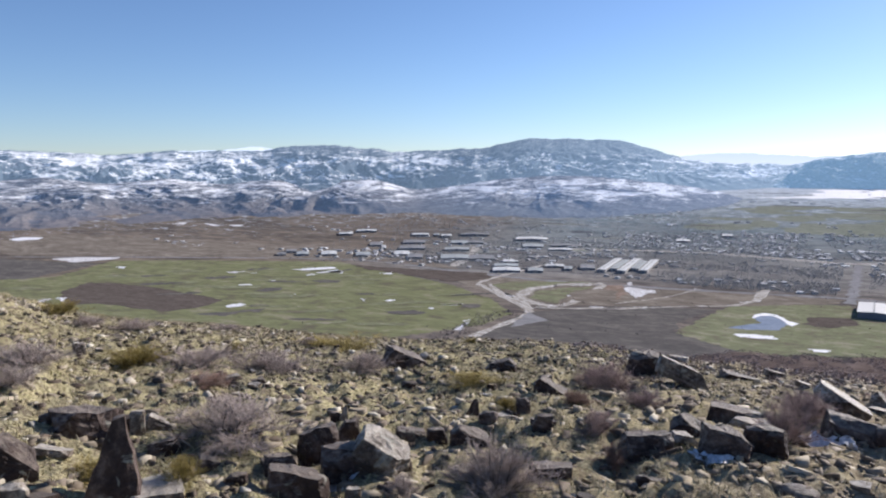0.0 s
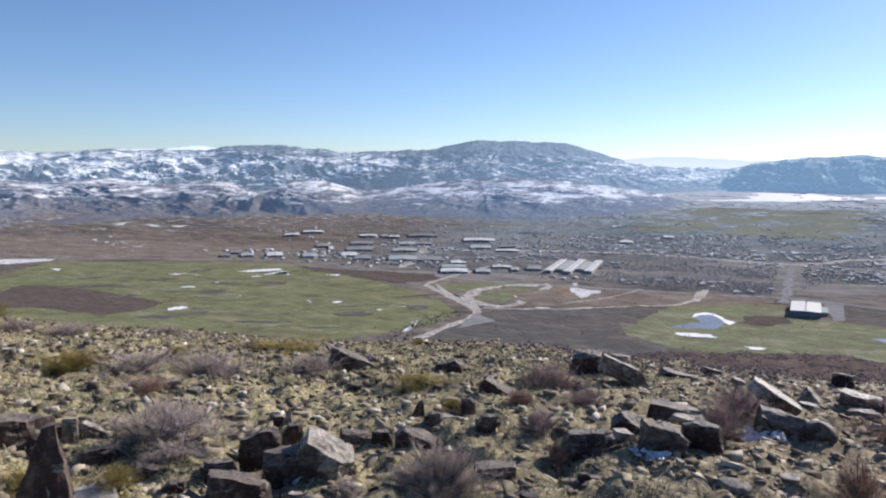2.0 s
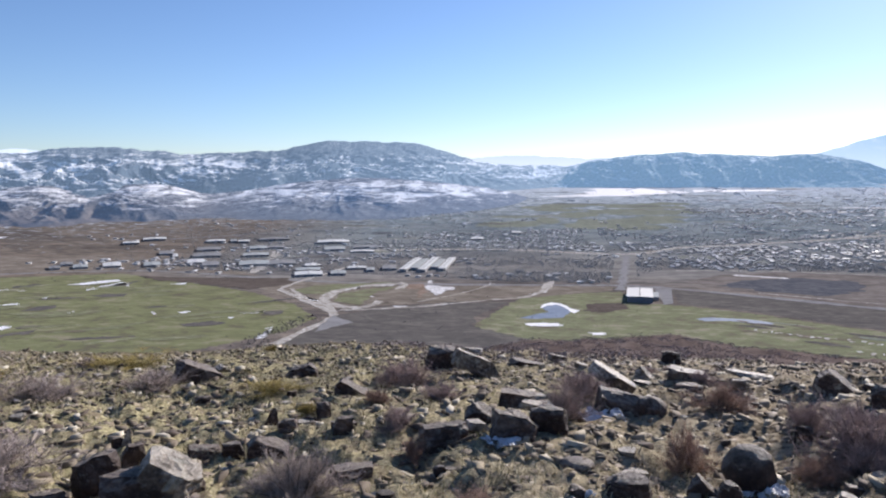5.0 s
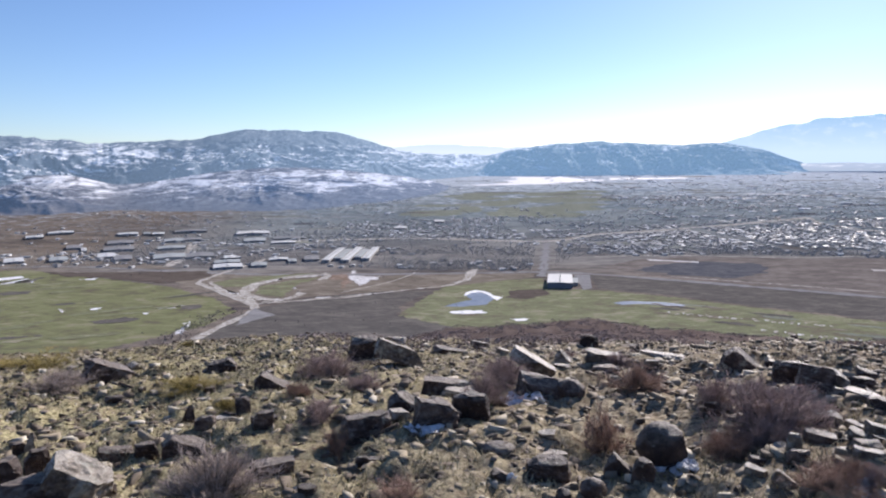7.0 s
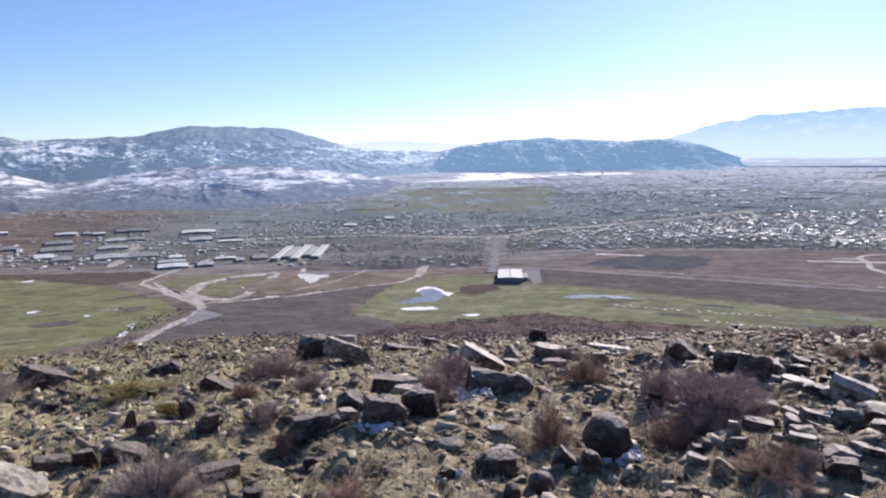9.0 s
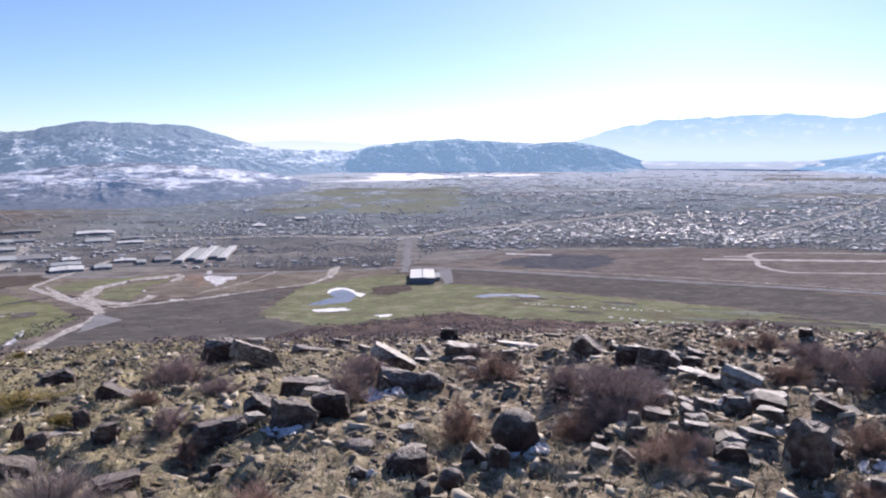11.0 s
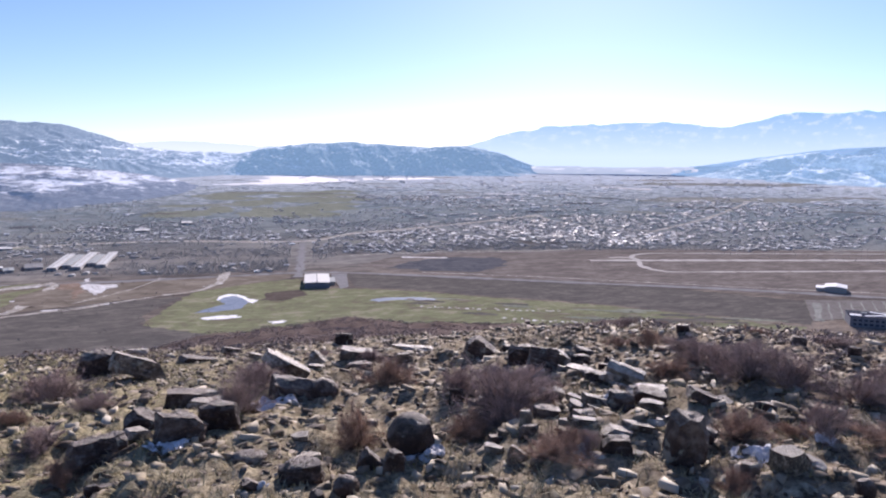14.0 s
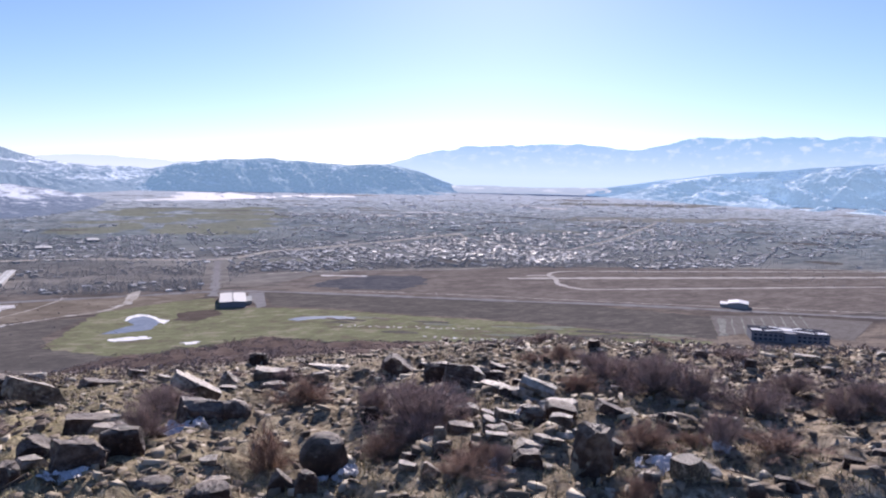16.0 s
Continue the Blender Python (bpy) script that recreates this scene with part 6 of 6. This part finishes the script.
rock(3.22, 2.41, 0.11, 0.06, 0.030, -53, "slab", 119, 0, 6)
rock(3.54, 2.26, 0.08, 0.07, 0.060, -57, "round", 120, 0, 0)
rock(4.11, 2.60, 0.17, 0.10, 0.046, -58, "slab", 121, 0, 0)
rock(3.22, 3.45, 0.14, 0.08, 0.077, -43, "block", 122, 0, 4)
rock(2.89, 3.57, 0.09, 0.06, 0.026, -39, "slab", 123, 1, 12)
rock(3.55, 4.39, 0.12, 0.06, 0.062, -39, "block", 124, 1, 0)
rock(5.47, 5.48, 0.14, 0.08, 0.089, -45, "block", 125, 0, 0)
rock(5.48, 4.84, 0.11, 0.06, 0.095, -49, "block", 126, 0, 0)
rock(6.57, 5.14, 0.27, 0.16, 0.049, -52, "slab", 127, 1, -4)
rock(6.07, 4.47, 0.14, 0.08, 0.092, -54, "block", 128, 1, 0)
rock(7.76, 5.07, 0.20, 0.12, 0.057, -57, "slab", 129, 1, 0)
rock(4.90, 6.54, 0.14, 0.08, 0.086, -37, "block", 130, 0, 0)

shrub(-6.43, 5.51, 0.49, 0.24, "yellow", 131)
shrub(-6.57, 7.32, 0.18, 0.12, "yellow", 132)
shrub(-3.52, 2.65, 0.23, 0.14, "yellow", 133)
shrub(-3.10, 2.87, 0.18, 0.16, "yellow", 134)
shrub(-6.24, 4.06, 0.61, 0.22, "grey", 135)
shrub(-5.96, 5.95, 0.66, 0.25, "grey", 136)
shrub(-5.29, 6.46, 0.72, 0.28, "grey", 137)
shrub(-3.50, 3.76, 0.70, 0.26, "grey", 138)
shrub(-5.38, 3.37, 0.31, 0.16, "grey", 139)
shrub(-4.78, 4.84, 0.38, 0.13, "red", 140)
shrub(-11.09, 8.05, 0.50, 0.24, "yellow", 141)
shrub(-9.66, 7.45, 0.32, 0.15, "grey", 142)
shrub(-9.41, 8.09, 0.49, 0.18, "grey", 143)
shrub(-9.55, 10.34, 0.43, 0.17, "grey", 144)
shrub(-6.01, 9.05, 1.03, 0.20, "yellow", 145)
shrub(-2.86, 6.78, 0.50, 0.11, "yellow", 146)
shrub(-4.45, 7.13, 0.50, 0.22, "grey", 147)
shrub(-1.47, 3.72, 0.35, 0.34, "grey", 148)
shrub(-2.06, 5.58, 0.20, 0.11, "yellow", 149)
shrub(-1.49, 7.17, 0.38, 0.31, "dark", 150)
shrub(-0.97, 6.07, 0.30, 0.19, "dark", 151)
shrub(0.28, 6.31, 0.44, 0.25, "dark", 152)
shrub(-1.52, 5.84, 0.20, 0.12, "red", 153)
shrub(-1.89, 3.33, 0.16, 0.15, "grey", 154)
shrub(-6.57, 8.95, 0.27, 0.12, "grey", 155)
shrub(-1.20, 5.23, 0.25, 0.16, "dark", 156)
shrub(-0.96, 4.60, 0.19, 0.16, "red", 157)
shrub(-1.64, 7.44, 0.43, 0.29, "dark", 158)
shrub(1.39, 5.90, 0.35, 0.23, "red", 159)
shrub(0.83, 4.35, 0.23, 0.30, "red", 160)
shrub(1.73, 4.98, 0.26, 0.25, "dark", 161)
shrub(1.83, 4.29, 0.52, 0.36, "dark", 162)
shrub(2.06, 4.68, 0.34, 0.27, "dark", 163)
shrub(1.53, 4.05, 0.24, 0.15, "red", 164)
shrub(1.74, 4.08, 0.23, 0.19, "dark", 165)
shrub(-0.39, 3.42, 0.23, 0.13, "red", 166)
shrub(-1.52, 3.77, 0.38, 0.26, "grey", 167)
shrub(2.21, 4.43, 0.18, 0.16, "dark", 168)
shrub(1.78, 3.30, 0.22, 0.11, "red", 169)
shrub(0.09, 5.40, 0.27, 0.32, "dark", 170)
shrub(1.65, 3.15, 0.24, 0.12, "red", 171)
shrub(1.87, 3.21, 0.11, 0.12, "dark", 172)
shrub(1.55, 4.12, 0.26, 0.09, "red", 173)
shrub(3.63, 5.76, 0.24, 0.09, "red", 174)
shrub(4.04, 5.94, 0.26, 0.17, "red", 175)
shrub(3.71, 4.49, 0.42, 0.24, "dark", 176)
shrub(3.64, 4.06, 0.40, 0.30, "dark", 177)
shrub(3.86, 3.92, 0.36, 0.27, "dark", 178)
shrub(4.03, 3.48, 0.37, 0.24, "dark", 179)
shrub(4.91, 3.90, 0.29, 0.19, "dark", 180)
shrub(4.61, 3.27, 0.26, 0.25, "dark", 181)
shrub(4.86, 3.17, 0.40, 0.23, "dark", 182)
shrub(3.19, 2.97, 0.21, 0.24, "dark", 183)
shrub(3.12, 3.08, 0.16, 0.09, "red", 184)
shrub(3.48, 2.79, 0.34, 0.11, "red", 185)
shrub(2.77, 3.12, 0.27, 0.18, "red", 186)
shrub(4.74, 3.15, 0.11, 0.07, "red", 187)
shrub(3.22, 4.41, 0.22, 0.16, "red", 188)
shrub(2.34, 2.65, 0.17, 0.10, "red", 189)
shrub(6.00, 5.52, 0.36, 0.13, "dark", 190)

snow(-2.44, 3.54, 0.31, 0.17, 191)
snow(-0.35, 4.63, 0.43, 0.35, 192)
snow(0.37, 5.68, 0.59, 0.38, 193)
snow(0.55, 5.58, 0.20, 0.20, 194)
snow(1.06, 3.88, 0.26, 0.26, 195)
snow(1.14, 3.81, 0.14, 0.30, 196)
snow(0.20, 3.74, 0.13, 0.10, 197)
snow(1.80, 3.19, 0.13, 0.17, 198)
snow(2.64, 2.88, 0.31, 0.27, 199)
snow(3.16, 2.93, 0.21, 0.25, 200)
snow(1.81, 3.17, 0.10, 0.22, 201)
snow(1.20, 3.80, 0.16, 0.27, 202)
snow(2.42, 3.95, 0.14, 0.21, 203)


rng = random.Random(88)
for k in range(12):
    az, r = rng.uniform(-58, 58), rng.uniform(6.0, 14.0)
    look_name = rng.choice(("dark", "red") if az < 0 else ("grey", "yellow"))
    w = rng.uniform(0.16, 0.32)
    shrub(-math.sin(radians(az)) * r, math.cos(radians(az)) * r, w, w * rng.uniform(0.4, 0.6), look_name, 300 + k)

# more thin slabs in the pile below the dark shrub
rng = random.Random(404)
for k in range(26):
    f = rng.random()
    x, y = 2.85 - 0.5 * f, 5.4 - 2.1 * f
    w = rng.uniform(0.09, 0.22)
    rock(x + rng.gauss(0, 0.3), y + rng.gauss(0, 0.28), w, w * rng.uniform(0.6, 0.9), rng.uniform(0.035, 0.07), rng.uniform(-70, 20), "slab", 700 + k, k % 3 == 0, rng.uniform(0, 24))

# loose stones big enough to lift
STONES = []
for k in range(12):
    me = rock_mesh(1.0, 0.8, 0.5, ("block", "slab", "wedge")[k % 3], 500 + k, detail=False)
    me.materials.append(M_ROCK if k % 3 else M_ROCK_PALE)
    STONES.append(me)
rng = random.Random(21)
for k in range(230):
    az, r = rng.uniform(-60, 62), math.sqrt(rng.uniform(3.0**2, 14.0**2))
    x, y = -math.sin(radians(az)) * r, math.cos(radians(az)) * r
    ob = new("stone", STONES[rng.randrange(12)])
    s = rng.uniform(0.06, 0.15) * rng.uniform(0.6, 1.1)
    ob.matrix_world = pose(x, y, at_ground(x, y) - 0.01, rng.uniform(-12, 12), rng.uniform(-12, 12), rng.uniform(0, 360)) @ Matrix.Diagonal((s, s, s * rng.uniform(0.6, 1.2), 1))
    tagged(ob, "loose angular stone lying on dry soil", "stone", "loose stones of the hilltop")


def scatter(n, r0, r1, g):
    az = np.radians(g.uniform(-62, 63, n))
    r = np.sqrt(g.uniform(r0**2, r1**2, n))
    return -np.sin(az) * r, np.cos(az) * r


def pebbles(n):
    """Gravel and small stones, too many to count."""
    g = np.random.default_rng(4)
    x, y = scatter(n, 2.6, 17, g)
    size = 0.01 + 0.04 * g.random(n) ** 2.6
    base = np.array([(-1, -0.8, -0.3), (1, -0.7, -0.3), (0.9, 0.8, -0.3), (-0.9, 0.9, -0.3), (-0.6, -0.5, 0.6), (0.7, -0.4, 0.5), (0.5, 0.6, 0.65), (-0.6, 0.5, 0.45)])
    p = base[None] * (1 + g.uniform(-0.6, 0.6, (n, 8, 3))) * size[:, None, None] * np.stack([g.uniform(0.8, 1.7, n), g.uniform(0.7, 1.2, n), g.uniform(0.25, 0.7, n)], -1)[:, None]
    a = g.uniform(0, 6.28, n)[:, None]
    q = np.stack([p[..., 0] * np.cos(a) - p[..., 1] * np.sin(a) + x[:, None], p[..., 0] * np.sin(a) + p[..., 1] * np.cos(a) + y[:, None], p[..., 2] + ground_height(x, y)[:, None]], -1)
    f = np.array([(4, 5, 6, 7), (0, 1, 5, 4), (1, 2, 6, 5), (2, 3, 7, 6), (3, 0, 4, 7)])
    joined("pebbles", q.reshape(-1, 3), (np.arange(n)[:, None, None] * 8 + f[None]).reshape(-1, 4), M_STONES, "grey and tan gravel scattered over the hilltop", "gravel")


def grass(n_tufts, blades, seed, material, name, label, hgt, mask_seed):
    g = np.random.default_rng(seed)
    x, y = scatter(n_tufts * 2, 2.5, 18, g)
    keep = fbm(x * 0.55, y * 0.55, 3, mask_seed) + g.normal(0, 0.12, len(x)) - 0.05 * x > 0.0
    x, y = x[keep][:n_tufts], y[keep][:n_tufts]
    n = len(x)
    bx = np.repeat(x, blades) + g.normal(0, 0.05, n * blades)
    by = np.repeat(y, blades) + g.normal(0, 0.05, n * blades)
    bz = ground_height(bx, by)
    a, lean = g.uniform(0, 6.28, n * blades), np.abs(g.normal(1.2, 0.3, n * blades)).clip(0, 1.5)
    ln = hgt * g.uniform(0.4, 1.2, n * blades)
    w = 0.004
    dx, dy = np.cos(a), np.sin(a)
    tip = np.stack([bx + dx * np.sin(lean) * ln, by + dy * np.sin(lean) * ln, bz + np.cos(lean) * ln], -1)
    p = np.stack([np.stack([bx - dy * w, by + dx * w, bz - 0.01], -1), np.stack([bx + dy * w, by - dx * w, bz - 0.01], -1), tip], 1)
    joined(name, p.reshape(-1, 3), np.arange(len(p) * 3).reshape(-1, 3), material, label, "grass")


def flakes(n):
    """Thin broken flakes of stone lying flat between the rocks."""
    g = np.random.default_rng(14)
    x, y = scatter(n, 2.8, 17, g)
    keep = g.random(n) < np.interp(x, [-6, -1, 2], [0.75, 0.75, 1.0])
    x, y = x[keep], y[keep]
    n = len(x)
    size = 0.012 + 0.045 * g.random(n) ** 2.4
    a = np.sort(g.uniform(0, 2 * np.pi, (n, 5)), 1)
    rad = size[:, None] * g.uniform(0.6, 1.25, (n, 5))
    px, py = np.cos(a) * rad * g.uniform(1.0, 1.8, (n, 1)), np.sin(a) * rad
    turn = g.uniform(0, 6.28, (n, 1))
    qx, qy = px * np.cos(turn) - py * np.sin(turn), px * np.sin(turn) + py * np.cos(turn)
    tx, ty = g.normal(0, 0.22, (n, 1)), g.normal(0, 0.22, (n, 1))
    z0 = ground_height(x, y)[:, None] + qx * tx + qy * ty
    thick = (size * g.uniform(0.25, 0.55, n))[:, None]
    low = np.stack([x[:, None] + qx * 1.06, y[:, None] + qy * 1.06, z0 - 0.012 + 0 * qx], -1)
    top = np.stack([x[:, None] + qx, y[:, None] + qy, z0 + thick], -1)
    v = np.concatenate([low, top], 1)
    sides = np.array([(k, (k + 1) % 5, 5 + (k + 1) % 5, 5 + k) for k in range(5)] + [(5, 6, 7, 8), (5, 8, 9, 9)])[:6]
    tri = np.array([t for q in sides for t in ((q[0], q[1], q[2]), (q[0], q[2], q[3]))] + [(5, 8, 9)])
    joined("stone_flakes", v.reshape(-1, 3), (np.arange(n)[:, None, None] * 10 + tri[None]).reshape(-1, 3), M_FLAKES, "thin tan and grey stone flakes littering the soil", "gravel")


M_FLAKES = island_tint("stone_flakes", [(0.0, (0.065, 0.048, 0.038)), (0.45, (0.18, 0.145, 0.105)), (0.8, (0.34, 0.295, 0.22)), (1.0, (0.52, 0.475, 0.385))], 0.8, 0.2)
flakes(34000)
pebbles(13000)
M_STRAW = island_tint("straw", [(0.0, (0.17, 0.13, 0.065)), (0.6, (0.36, 0.31, 0.175)), (1.0, (0.54, 0.48, 0.31))], 0.8, 0.3)
M_MOSS = island_tint("green_tufts", [(0.0, (0.09, 0.10, 0.03)), (1.0, (0.24, 0.22, 0.08))], 0.9, 0.2)
grass(15000, 16, 6, M_STRAW, "dry_grass", "short dry straw-coloured grass between the stones", 0.075, 61)
grass(2200, 14, 7, M_MOSS, "green_grass", "low olive-green tufts between the stones", 0.06, 71)


def brush_slope():
    """Low dark brush covering the shoulder below the crest."""
    g = np.random.default_rng(12)
    az = np.radians(g.uniform(-62, 14, 12000))
    r = np.where(np.arange(12000) < 2300, g.uniform(6.5, 16, 12000), g.uniform(15, 75, 12000))
    x, y = -np.sin(az) * r, np.cos(az) * r
    keep = (r > 15) | (fbm(x * 0.6, y * 0.6, 3, 15) + 0.02 * x + g.normal(0, 0.1, len(x)) > 0.08)
    x, y, r = x[keep], y[keep], r[keep]
    z = ground_height(x, y)
    size = g.uniform(0.15, 0.36, len(x)) * np.interp(r, [6, 16], [0.42, 1.0])
    k = 26
    p = g.normal(0, 1, (len(x), k, 3))
    p /= np.linalg.norm(p, axis=2, keepdims=True)
    c = p * (size * g.uniform(0.5, 1.0, len(x)))[:, None, None] * np.array([1, 1, 0.4])
    c[..., 2] = np.abs(c[..., 2])
    c += np.stack([x, y, z], -1)[:, None]
    t = g.normal(0, 1, (len(x), k, 3, 3)) * (size * 0.085)[:, None, None, None]
    v = (c[:, :, None] + t).reshape(-1, 3)
    joined("brush", v, np.arange(len(v)).reshape(-1, 3), island_tint("slope_brush", [(0.0, (0.21, 0.17, 0.16)), (0.7, (0.31, 0.255, 0.235)), (1.0, (0.40, 0.34, 0.30))], 0.9, 0.1),
           "dark brown brush on the slope below the crest", "brush")


brush_slope()
